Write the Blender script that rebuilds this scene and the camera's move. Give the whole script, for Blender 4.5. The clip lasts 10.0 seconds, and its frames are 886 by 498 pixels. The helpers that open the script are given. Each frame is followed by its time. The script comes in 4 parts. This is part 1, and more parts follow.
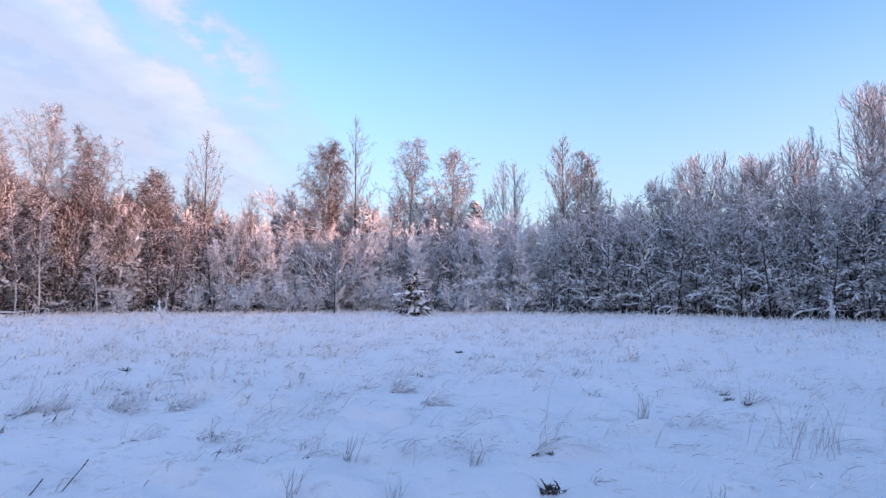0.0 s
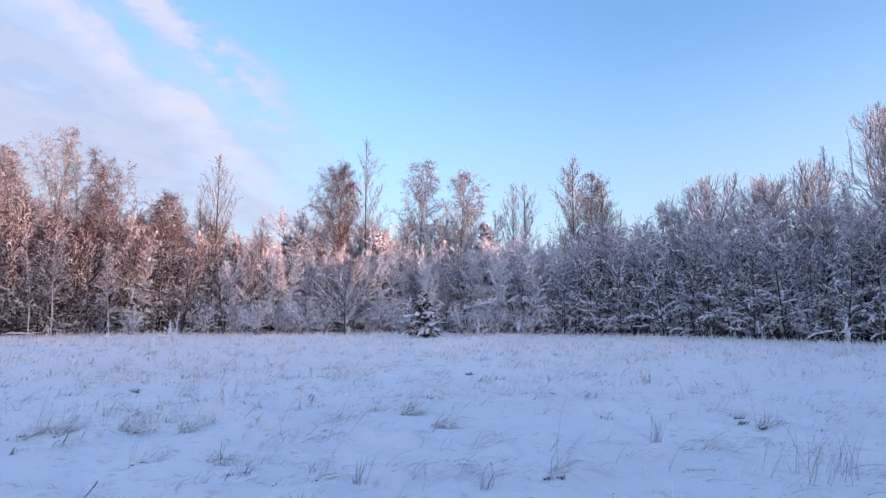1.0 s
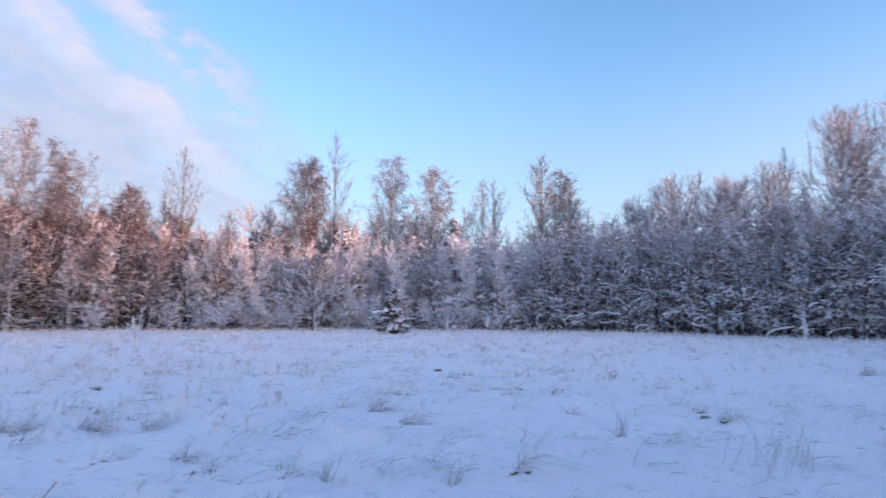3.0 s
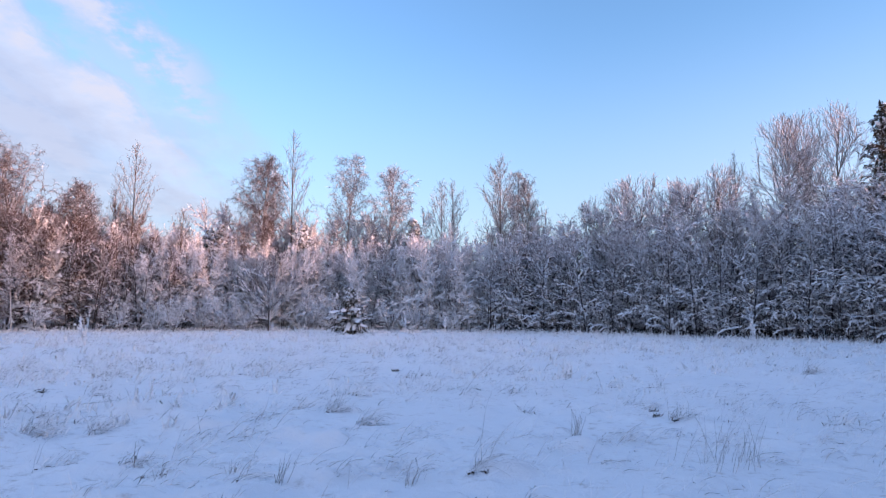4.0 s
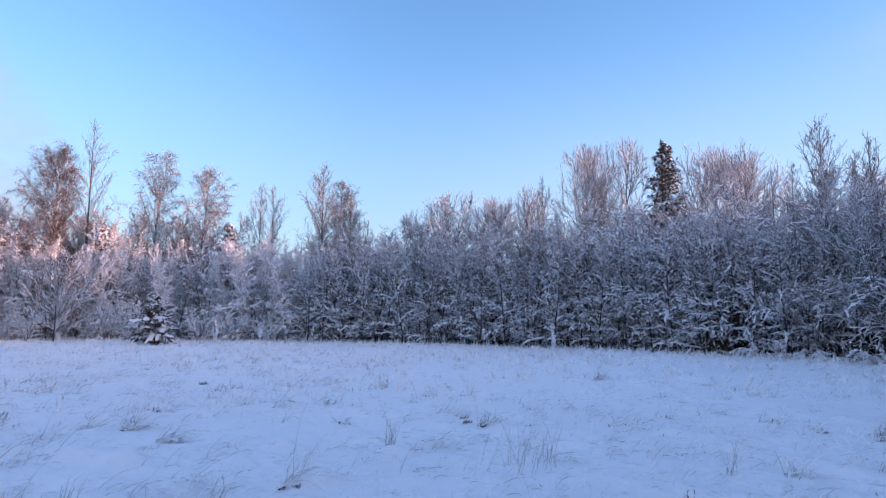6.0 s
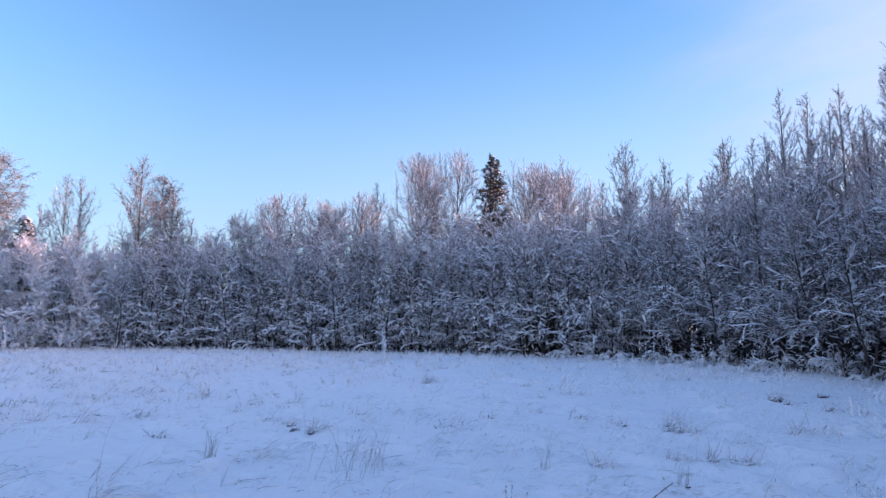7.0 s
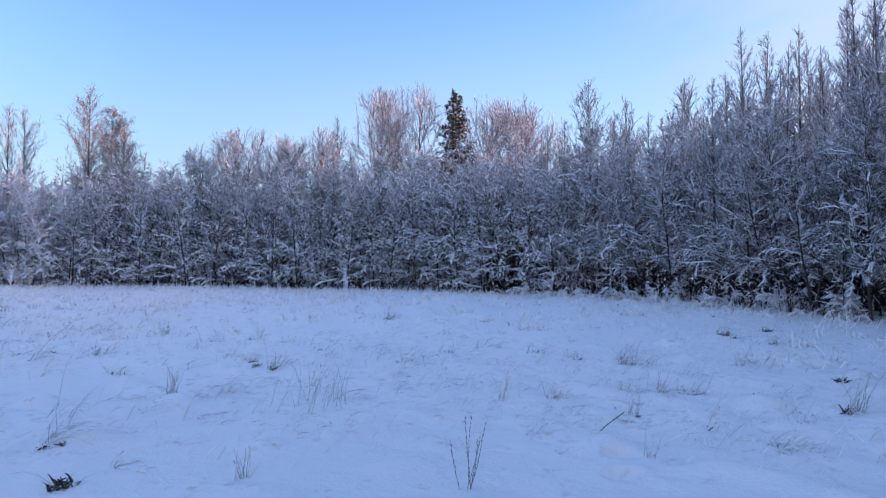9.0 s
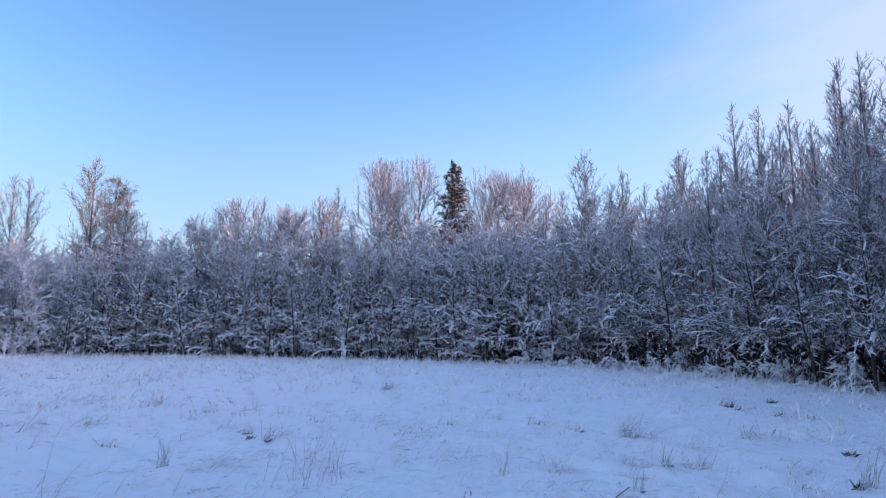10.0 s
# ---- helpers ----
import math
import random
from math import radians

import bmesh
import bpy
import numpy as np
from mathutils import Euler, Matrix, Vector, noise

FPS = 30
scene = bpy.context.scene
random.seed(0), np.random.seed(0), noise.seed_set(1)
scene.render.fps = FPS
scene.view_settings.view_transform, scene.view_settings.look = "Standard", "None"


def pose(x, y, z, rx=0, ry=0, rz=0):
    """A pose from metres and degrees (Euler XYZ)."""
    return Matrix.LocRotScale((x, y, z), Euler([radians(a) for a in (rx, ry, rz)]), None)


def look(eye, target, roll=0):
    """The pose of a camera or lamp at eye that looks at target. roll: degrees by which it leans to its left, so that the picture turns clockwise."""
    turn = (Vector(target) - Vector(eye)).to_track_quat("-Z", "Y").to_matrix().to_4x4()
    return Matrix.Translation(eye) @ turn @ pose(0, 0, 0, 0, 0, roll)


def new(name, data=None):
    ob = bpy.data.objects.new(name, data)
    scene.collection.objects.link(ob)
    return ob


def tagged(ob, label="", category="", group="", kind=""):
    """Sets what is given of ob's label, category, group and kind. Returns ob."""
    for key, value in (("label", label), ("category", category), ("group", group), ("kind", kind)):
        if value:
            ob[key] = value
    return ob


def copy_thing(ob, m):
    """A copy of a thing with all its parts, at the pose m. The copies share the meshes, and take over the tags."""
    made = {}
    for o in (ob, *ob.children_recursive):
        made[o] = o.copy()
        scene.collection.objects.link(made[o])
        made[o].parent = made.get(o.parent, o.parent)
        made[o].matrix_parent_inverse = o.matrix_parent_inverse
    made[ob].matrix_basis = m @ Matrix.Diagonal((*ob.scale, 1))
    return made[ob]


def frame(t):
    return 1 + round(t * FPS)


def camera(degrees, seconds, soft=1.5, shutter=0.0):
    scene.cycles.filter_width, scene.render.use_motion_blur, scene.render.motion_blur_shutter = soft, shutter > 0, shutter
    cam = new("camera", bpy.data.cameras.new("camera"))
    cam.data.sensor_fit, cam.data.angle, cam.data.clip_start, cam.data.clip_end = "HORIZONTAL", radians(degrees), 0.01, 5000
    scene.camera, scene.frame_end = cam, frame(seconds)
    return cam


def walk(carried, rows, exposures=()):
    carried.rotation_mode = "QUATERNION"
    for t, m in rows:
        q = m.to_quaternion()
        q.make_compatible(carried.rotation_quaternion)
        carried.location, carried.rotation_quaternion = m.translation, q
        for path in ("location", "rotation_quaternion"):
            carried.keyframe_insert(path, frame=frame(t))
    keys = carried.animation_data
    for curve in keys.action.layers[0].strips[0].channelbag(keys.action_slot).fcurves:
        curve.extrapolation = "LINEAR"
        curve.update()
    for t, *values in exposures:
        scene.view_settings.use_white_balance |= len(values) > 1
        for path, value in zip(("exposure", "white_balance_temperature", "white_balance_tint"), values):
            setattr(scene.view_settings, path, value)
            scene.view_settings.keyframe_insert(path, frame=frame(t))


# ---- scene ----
cam = camera(68.3, 10.0, soft=1.22, shutter=0.28)
PATH = [
    (0.0, pose(0, 0, 1.6, 94.28, 0.12, 0.01)), (0.5, pose(0, 0, 1.6, 95.24, 0.19, 1.04)),
    (1.0, pose(0, 0, 1.6, 96.15, 0.07, 0.89)), (1.5, pose(0, 0, 1.6, 96.46, -0.57, 1.66)),
    (2.0, pose(0, 0, 1.6, 96.92, 0.23, 2.53)), (2.5, pose(0, 0, 1.6, 96.04, -0.11, 2.27)),
    (2.7, pose(0, 0, 1.6, 95.95, 0.02, 2.2)), (2.8, pose(0, 0, 1.6, 95.90, 0.01, 1.35)),
    (2.9, pose(0, 0, 1.6, 95.85, 0.0, 0.1)), (3.0, pose(0, 0, 1.6, 95.82, 0.01, -1.83)),
    (3.2, pose(0, 0, 1.6, 95.46, 0.06, -4.81)), (4.3, pose(0, 0, 1.6, 95.92, -0.04, -5.48)),
    (4.5, pose(0, 0, 1.6, 95.59, 0.05, -5.53)), (4.6, pose(0, 0, 1.6, 95.60, -0.05, -6.4)),
    (4.7, pose(0, 0, 1.6, 95.70, -0.06, -7.8)), (4.8, pose(0, 0, 1.6, 95.86, -0.08, -10.1)),
    (4.9, pose(0, 0, 1.6, 96.01, -0.1, -13.1)), (5.0, pose(0, 0, 1.6, 96.17, -0.48, -15.87)),
    (5.2, pose(0, 0, 1.6, 96.64, -0.26, -19.78)), (6.3, pose(0, 0, 1.6, 96.87, -0.48, -22.33)),
    (6.5, pose(0, 0, 1.6, 96.86, -0.57, -27.0)), (6.6, pose(0, 0, 1.6, 96.91, -0.22, -29.9)),
    (6.8, pose(0, 0, 1.6, 97.18, -0.25, -33.7)), (7.0, pose(0, 0, 1.6, 97.27, -0.09, -35.78)),
    (7.5, pose(0, 0, 1.6, 97.06, -0.25, -37.91)), (8.0, pose(0, 0, 1.6, 97.46, -0.21, -38.35)),
    (8.1, pose(0, 0, 1.6, 97.45, -0.18, -38.51)), (8.2, pose(0, 0, 1.6, 97.43, -0.18, -38.66)),
    (8.3, pose(0, 0, 1.6, 96.51, -0.18, -38.81)), (8.4, pose(0, 0, 1.6, 94.35, -0.18, -38.97)),
    (8.5, pose(0, 0, 1.6, 92.59, -0.27, -39.12)), (8.7, pose(0, 0, 1.6, 92.00, -0.18, -39.13)),
    (8.9, pose(0, 0, 1.6, 91.80, -0.18, -39.14)), (9.0, pose(0, 0, 1.6, 91.80, -0.12, -39.14)),
    (9.1, pose(0, 0, 1.6, 91.80, -0.18, -39.07)), (9.2, pose(0, 0, 1.6, 92.20, -0.18, -39.0)),
    (9.3, pose(0, 0, 1.6, 94.20, -0.18, -38.92)), (9.4, pose(0, 0, 1.6, 97.05, -0.18, -38.85)),
    (9.5, pose(0, 0, 1.6, 97.76, -0.16, -38.78)), (10.0, pose(0, 0, 1.6, 97.82, -0.21, -39.23)),
]
EARLY, LATE = (6020, 20), (5760, 19.5)      # kelvin, tint
walk(cam, PATH, [(0.0, 1.85, *EARLY), (0.8, 1.76, *EARLY), (3.0, 1.75, *EARLY), (7.0, 1.72, *LATE), (10.0, 1.72, *LATE)])

# ---- light ----
SUN_AZ, SUN_EL = 134.0, 4.5          # degrees clockwise from +y, degrees above the horizon
SKY_STRENGTH, SUN_STRENGTH = 0.15, 1.5

sun_dir = Vector((math.sin(radians(SUN_AZ)) * math.cos(radians(SUN_EL)), math.cos(radians(SUN_AZ)) * math.cos(radians(SUN_EL)), math.sin(radians(SUN_EL))))
sun = new("sun", bpy.data.lights.new("sun", "SUN"))
sun.data.energy, sun.data.angle, sun.data.color = SUN_STRENGTH, radians(0.6), (1.0, 0.54, 0.37)
sun.matrix_world = look(sun_dir * 200, (0, 0, 0))


class Nodes:
    """Short hand for a node tree."""

    def __init__(self, tree):
        self.tree = tree
        tree.nodes.clear()

    def add(self, kind, inputs=None, operation="", data_type="", interpolation_type=""):
        node = self.tree.nodes.new(kind)
        if operation:
            node.operation = operation
        if data_type:
            node.data_type = data_type
        if interpolation_type:
            node.interpolation_type = interpolation_type
        for key, value in (inputs or {}).items():
            if isinstance(value, bpy.types.NodeSocket):
                self.tree.links.new(value, node.inputs[key])
            else:
                node.inputs[key].default_value = value
        return node

    def math(self, op, a, b=0.0, c=0.0):
        return self.add("ShaderNodeMath", {0: a, 1: b, 2: c}, operation=op).outputs[0]

    def ramp(self, value, lo, hi, to_lo=0.0, to_hi=1.0):
        return self.add("ShaderNodeMapRange", {0: value, 1: lo, 2: hi, 3: to_lo, 4: to_hi}, interpolation_type="SMOOTHSTEP").outputs[0]

    def mix(self, fac, a, b):
        return self.add("ShaderNodeMix", {0: fac, 6: a, 7: b}, data_type="RGBA").outputs[2]

    def noise(self, vector, scale, detail=3.0, rough=0.55):
        return self.add("ShaderNodeTexNoise", {"Vector": vector, "Scale": scale, "Detail": detail, "Roughness": rough}).outputs[0]


def make_world():
    world = bpy.data.worlds.new("winter_sky")
    scene.world = world
    world.use_nodes = True
    n = Nodes(world.node_tree)
    sky = n.add("ShaderNodeTexSky")
    sky.sky_type, sky.sun_disc, sky.altitude = "NISHITA", False, 80
    sky.sun_elevation, sky.sun_rotation = radians(SUN_EL), radians(SUN_AZ)
    sky.air_density, sky.dust_density, sky.ozone_density = 1.0, 0.0, 2.5
    way = n.add("ShaderNodeTexCoord").outputs["Generated"]
    sep = n.add("ShaderNodeSeparateXYZ", {0: way}).outputs
    up = n.math("ADD", n.math("MAXIMUM", sep[2], 0.0), 0.16)
    flat = n.add("ShaderNodeCombineXYZ", {0: n.math("DIVIDE", sep[0], up), 1: n.math("DIVIDE", sep[1], up)}).outputs[0]
    # streaks of cloud run from the upper left down towards the gap in the trees
    turned = n.add("ShaderNodeMapping", {0: flat, "Rotation": (0, 0, radians(28)), "Scale": (1.0, 0.42, 1.0)}).outputs[0]
    broad = n.noise(turned, 1.5, 6.0, 0.6)
    fine = n.noise(turned, 5.0, 6.0, 0.62)
    curl = n.noise(flat, 7.5, 5.0, 0.6)
    puff = n.math("ADD", n.math("MULTIPLY", broad, 0.65), n.math("MULTIPLY", fine, 0.35))
    side = n.math("ADD", n.math("MULTIPLY", sep[0], -0.966), n.math("MULTIPLY", sep[1], -0.258))
    side = n.math("ADD", n.math("ADD", side, n.math("MULTIPLY", sep[2], -0.36)), 0.11)
    veil = n.ramp(n.math("ADD", side, n.math("MULTIPLY", n.math("SUBTRACT", puff, 0.5), 0.55)), -0.10, 0.10)
    bank = n.math("MULTIPLY", veil, n.ramp(puff, 0.36, 0.60, 0.70, 1.0))
    right = n.math("ADD", n.math("MULTIPLY", sep[0], 0.34), n.math("MULTIPLY", sep[1], -0.94))
    wisp = n.math("MULTIPLY", n.ramp(n.math("ADD", right, n.math("MULTIPLY", n.math("SUBTRACT", puff, 0.5), 0.7)), -0.34, 0.26), 0.9)
    ridge = n.add("ShaderNodeVectorMath", {0: way, 1: (-0.6199, -0.0135, -0.7845)}, operation="DOT_PRODUCT").outputs["Value"]
    ridge = n.math("ADD", ridge, n.math("MULTIPLY", n.math("SUBTRACT", fine, 0.48), 0.11))
    ridge = n.math("ADD", ridge, 0.022)
    crest = n.math("MULTIPLY", n.ramp(ridge, -0.020, 0.010), n.ramp(ridge, 0.012, 0.105, 1.0, 0.0))
    crest = n.math("MULTIPLY", n.math("MULTIPLY", crest, n.ramp(side, -0.03, 0.10)), n.ramp(n.math("ADD", n.math("MULTIPLY", curl, 0.6), n.math("MULTIPLY", fine, 0.4)), 0.36, 0.60, 0.66, 1.0))
    inner = n.math("MAXIMUM", n.ramp(ridge, -0.03, 0.01, 0.0, 1.0), n.math("MULTIPLY", n.ramp(sep[2], 0.17, 0.36, 0.95, 0.30), n.ramp(ridge, -0.16, -0.05)))
    flake = n.math("ADD", n.math("MULTIPLY", curl, 0.5), n.math("MULTIPLY", fine, 0.5))
    band = n.math("MULTIPLY", n.ramp(ridge, -0.145, -0.085), n.ramp(ridge, -0.055, -0.025, 1.0, 0.45))
    puffs = n.math("MULTIPLY", n.math("MULTIPLY", n.ramp(flake, 0.37, 0.57), band), n.ramp(side, -0.08, 0.06))
    cover = n.math("MAXIMUM", n.math("MULTIPLY", bank, n.math("MULTIPLY", inner, 0.82)), wisp)
    cover = n.math("MULTIPLY", cover, n.ramp(sep[2], 0.42, 0.62, 1.0, 0.25))
    cover = n.math("MAXIMUM", n.math("MAXIMUM", cover, n.math("MULTIPLY", puffs, 0.85)), n.math("MULTIPLY", crest, 0.92))
    cloud = n.mix(n.math("MAXIMUM", n.math("MAXIMUM", n.math("MULTIPLY", n.ramp(puff, 0.40, 0.66), 0.40), wisp), n.math("MAXIMUM", crest, n.math("MULTIPLY", puffs, 0.95))), (0.97, 1.01, 1.18, 1.0), (1.58, 1.56, 1.60, 1.0))
    haze = n.math("MULTIPLY", n.ramp(sep[2], 0.03, 0.42, 1.0, 0.0), 0.62)
    col = n.mix(haze, sky.outputs[0], (1.06, 1.17, 1.40, 1.0))
    bright = n.ramp(sep[0], 0.2, 0.78, 0.0, 1.0)      # the clear air grows brighter towards the sun
    gain = n.math("ADD", 1.0, n.math("MULTIPLY", n.math("MULTIPLY", bright, 0.28), n.ramp(sep[2], 0.45, 0.75, 1.0, 0.0)))
    col = n.add("ShaderNodeVectorMath", {0: col, "Scale": gain}, operation="SCALE").outputs[0]
    col = n.mix(n.math("MULTIPLY", n.math("MULTIPLY", bright, 0.22), n.ramp(sep[2], 0.1, 0.5, 1.0, 0.0)), col, (1.42, 1.48, 1.66, 1.0))
    cloud = n.mix(n.ramp(right, -0.4, 0.0), cloud, (1.50, 1.60, 1.78, 1.0))
    col = n.mix(cover, col, cloud)
    # warm glow added round the sun's unseen place behind trees, warming the left
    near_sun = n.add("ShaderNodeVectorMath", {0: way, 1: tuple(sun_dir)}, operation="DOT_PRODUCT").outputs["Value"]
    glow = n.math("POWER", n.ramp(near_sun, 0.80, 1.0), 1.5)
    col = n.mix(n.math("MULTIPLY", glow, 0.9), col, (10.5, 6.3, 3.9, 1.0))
    col = n.mix(n.ramp(sep[2], 0.48, 0.85, 0.0, 0.52), col, (0.60, 1.08, 2.02, 1.0))   # unseen overhead sky brightened blue to lift the light on the field
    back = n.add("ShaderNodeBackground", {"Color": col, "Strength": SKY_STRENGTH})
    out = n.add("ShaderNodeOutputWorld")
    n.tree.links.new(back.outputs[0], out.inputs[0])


make_world()


# ---- materials ----
def material(name):
    mat = bpy.data.materials.new(name)
    mat.use_nodes = True
    n = Nodes(mat.node_tree)
    return mat, n


def finish(n, color, rough, bump=None, strength=0.3, distance=0.02, **inputs):
    values = {"Base Color": color, "Roughness": rough, **inputs}
    if bump is not None:
        values["Normal"] = n.add("ShaderNodeBump", {"Height": bump, "Strength": strength, "Distance": distance}).outputs[0]
    shader = n.add("ShaderNodeBsdfPrincipled", values)
    out = n.add("ShaderNodeOutputMaterial")
    n.tree.links.new(shader.outputs[0], out.inputs[0])


def snow_material(name, grassy=False):
    mat, n = material(name)
    at = n.add("ShaderNodeNewGeometry").outputs["Position"]
    broad, mid, grain = n.noise(at, 0.35, 4.0), n.noise(at, 3.0, 5.0, 0.6), n.noise(at, 38.0, 4.0, 0.65)
    color = n.mix(n.ramp(broad, 0.35, 0.7), (0.88, 0.88, 0.895, 1), (0.92, 0.915, 0.925, 1))
    if grassy:
        # frosted stubble shows through the crust in places
        clump = n.noise(at, 7.0, 5.0, 0.65)
        stubble = n.math("MULTIPLY", n.ramp(n.math("ADD", mid, n.math("MULTIPLY", n.math("SUBTRACT", broad, 0.5), 0.5)), 0.48, 0.66), n.ramp(clump, 0.47, 0.66))
        stubble = n.math("MULTIPLY", stubble, n.ramp(grain, 0.30, 0.60, 0.3, 1.0))
        color = n.mix(n.math("MULTIPLY", stubble, 0.55), color, (0.40, 0.35, 0.31, 1))
    bump = n.math("ADD", n.math("MULTIPLY", mid, 1.0), n.math("MULTIPLY", grain, 0.22))
    finish(n, color, 0.7, bump, 0.8 if grassy else 0.5, 0.07, **{"Specular IOR Level": 0.25})
    return mat


def frosted_material(name, bark, frost=(0.84, 0.86, 0.90), low=-0.5, high=0.9, amount=1.0, patch=7.0):
    """Bark that carries rime all round and more on its upper side."""
    mat, n = material(name)
    geo = n.add("ShaderNodeNewGeometry")
    at = geo.outputs["Position"]
    up = n.add("ShaderNodeSeparateXYZ", {0: geo.outputs["Normal"]}).outputs[2]
    rough_patch = n.noise(at, patch, 3.0)
    broad = n.noise(at, 0.7, 2.0)
    own = n.add("ShaderNodeObjectInfo").outputs["Random"]
    lift = n.math("ADD", n.math("MULTIPLY", n.math("SUBTRACT", rough_patch, 0.5), 1.6), n.math("MULTIPLY", n.math("SUBTRACT", broad, 0.5), 1.2))
    lift = n.math("ADD", lift, n.math("MULTIPLY", n.math("SUBTRACT", own, 0.5), 0.35))
    cover = n.math("MULTIPLY", n.ramp(n.math("ADD", up, lift), low, high), amount)
    dark = tuple(c * 0.6 for c in bark)
    wood = n.mix(n.noise(at, 22.0, 3.0), (*dark, 1), (*bark, 1))
    finish(n, n.mix(cover, wood, (*frost, 1)), 0.8, n.noise(at, 60.0, 2.0), 0.3, 0.004, **{"Specular IOR Level": 0.2})
    return mat


SNOW = snow_material("field_snow", True)
BRANCH_SNOW = snow_material("branch_snow")
ALDER_BARK = frosted_material("alder_bark", (0.075, 0.066, 0.064), low=0.2, high=1.6)
ALDER_TWIG = frosted_material("alder_twig", (0.078, 0.057, 0.057), low=-0.28, high=1.4)
BROWN_TWIG = frosted_material("brown_twig", (0.095, 0.055, 0.050), low=0.35, high=1.8)
BIRCH_BARK = frosted_material("birch_bark", (0.22, 0.18, 0.155), low=0.15, high=1.5)
WHITE_BARK = frosted_material("white_birch_bark", (0.62, 0.58, 0.55), low=-0.3, high=1.0, patch=3.0)
BIRCH_TWIG = frosted_material("birch_twig", (0.125, 0.085, 0.072), low=-0.5, high=1.1)
RUSSET_TWIG = frosted_material("russet_birch_twig", (0.115, 0.068, 0.055), low=0.0, high=1.5)
ASPEN_BARK = frosted_material("aspen_bark", (0.11, 0.090, 0.080), low=0.3, high=1.7)
ASPEN_TWIG = frosted_material("aspen_twig", (0.16, 0.115, 0.09), low=-0.35, high=1.15)
GREY_TWIG = frosted_material("grey_twig", (0.150, 0.115, 0.112), frost=(0.88, 0.85, 0.87), low=-0.85, high=0.85)
TALL_TWIG = frosted_material("tall_alder_twig", (0.115, 0.088, 0.085), frost=(0.88, 0.85, 0.87), low=-0.75, high=0.9)
NEEDLES = frosted_material("spruce_needles", (0.068, 0.056, 0.038), low=0.9, high=2.0, amount=0.6)
JUNIPER = frosted_material("juniper_needles", (0.050, 0.048, 0.026), low=1.3, high=2.4, amount=0.4)
SPRUCE_BARK = frosted_material("spruce_bark", (0.13, 0.09, 0.07), low=0.2, high=1.5)
RIME = frosted_material("rimed_twig", (0.22, 0.16, 0.13), frost=(0.90, 0.90, 0.92), low=-1.6, high=0.2)
HOAR = frosted_material("hoar_twig", (0.21, 0.150, 0.14), frost=(0.92, 0.89, 0.90), low=-1.5, high=0.4)
# near-black twigs with little rime: shade between the trees put into the colour
SHADE_TWIG = frosted_material("shade_dark_twig", (0.036, 0.029, 0.028), low=0.75, high=2.0)
STRAW = frosted_material("straw", (0.20, 0.175, 0.16), low=-0.8, high=1.05, patch=30.0)
RIMED_GRASS = frosted_material("rimed_grass", (0.46, 0.44, 0.43), frost=(0.92, 0.92, 0.93), low=-1.5, high=0.2, patch=5.0)
PALE_STRAW = frosted_material("frosted_straw", (0.25, 0.22, 0.205), low=-1.0, high=0.8, patch=9.0)
DARK_STALK = frosted_material("dead_stalk", (0.07, 0.055, 0.045), low=0.8, high=2.1, patch=30.0)


# ---- geometry helpers ----
def hash2(i, j, seed):
    v = np.sin(i * 127.1 + j * 311.7 + seed * 74.7) * 43758.5453
    return v - np.floor(v)


def value_noise(x, y, seed):
    """Smooth noise from -1 to 1 with cells of one metre."""
    i, j = np.floor(x), np.floor(y)
    u, v = x - i, y - j
    u, v = u * u * u * (u * (u * 6 - 15) + 10), v * v * v * (v * (v * 6 - 15) + 10)
    a, b, c, d = hash2(i, j, seed), hash2(i + 1, j, seed), hash2(i, j + 1, seed), hash2(i + 1, j + 1, seed)
    return 2 * (a + (b - a) * u + (c - a) * v + (a - b - c + d) * u * v) - 1


PRINTS = ((4.76, 3.43), (4.26, 3.05))      # old animal tracks in the snow


def ground_height(x, y):
    x, y = np.asarray(x, float), np.asarray(y, float)
    far = np.hypot(x, y)
    h = 0.05 * value_noise(x / 7 + 3, y / 7, 1) + 0.055 * value_noise(x / 2.1, y / 2.1 + 9, 2)
    tussock = np.maximum(0, value_noise(x / 0.62 + 5, y / 0.62, 3) - 0.15)
    h = h + 0.20 * tussock * tussock * (1 + value_noise(x / 4, y / 4, 6)) + (0.036 * value_noise(x / 0.34, y / 0.34, 4) + 0.016 * value_noise(x / 0.15, y / 0.15, 5)) * np.clip(0.55 + 0.8 * value_noise(x / 2.6, y / 2.6, 8), 0.15, 1.3)
    for px, py in PRINTS:
        r2 = (x - px) ** 2 + (y - py) ** 2
        h = h - 0.20 * np.exp(-r2 / 0.010) + 0.03 * np.exp(-(np.sqrt(r2) - 0.16) ** 2 / 0.004)
    return h * np.clip((400 - far) / 300, 0, 1)


def quad_mesh(name, verts, quads, mat, smooth=True):
    me = bpy.data.meshes.new(name)
    verts, quads = np.ascontiguousarray(verts, np.float32), np.ascontiguousarray(quads, np.int32)
    me.vertices.add(len(verts))
    me.vertices.foreach_set("co", verts.ravel())
    me.loops.add(quads.size)
    me.loops.foreach_set("vertex_index", quads.ravel())
    me.polygons.add(len(quads))
    me.polygons.foreach_set("loop_start", np.arange(0, quads.size, 4, dtype=np.int32))
    me.polygons.foreach_set("use_smooth", np.full(len(quads), smooth))
    me.materials.append(mat)
    me.update(calc_edges=True)
    me.validate()
    return me


def unit(v):
    return v / np.maximum(np.linalg.norm(v, axis=-1, keepdims=True), 1e-9)


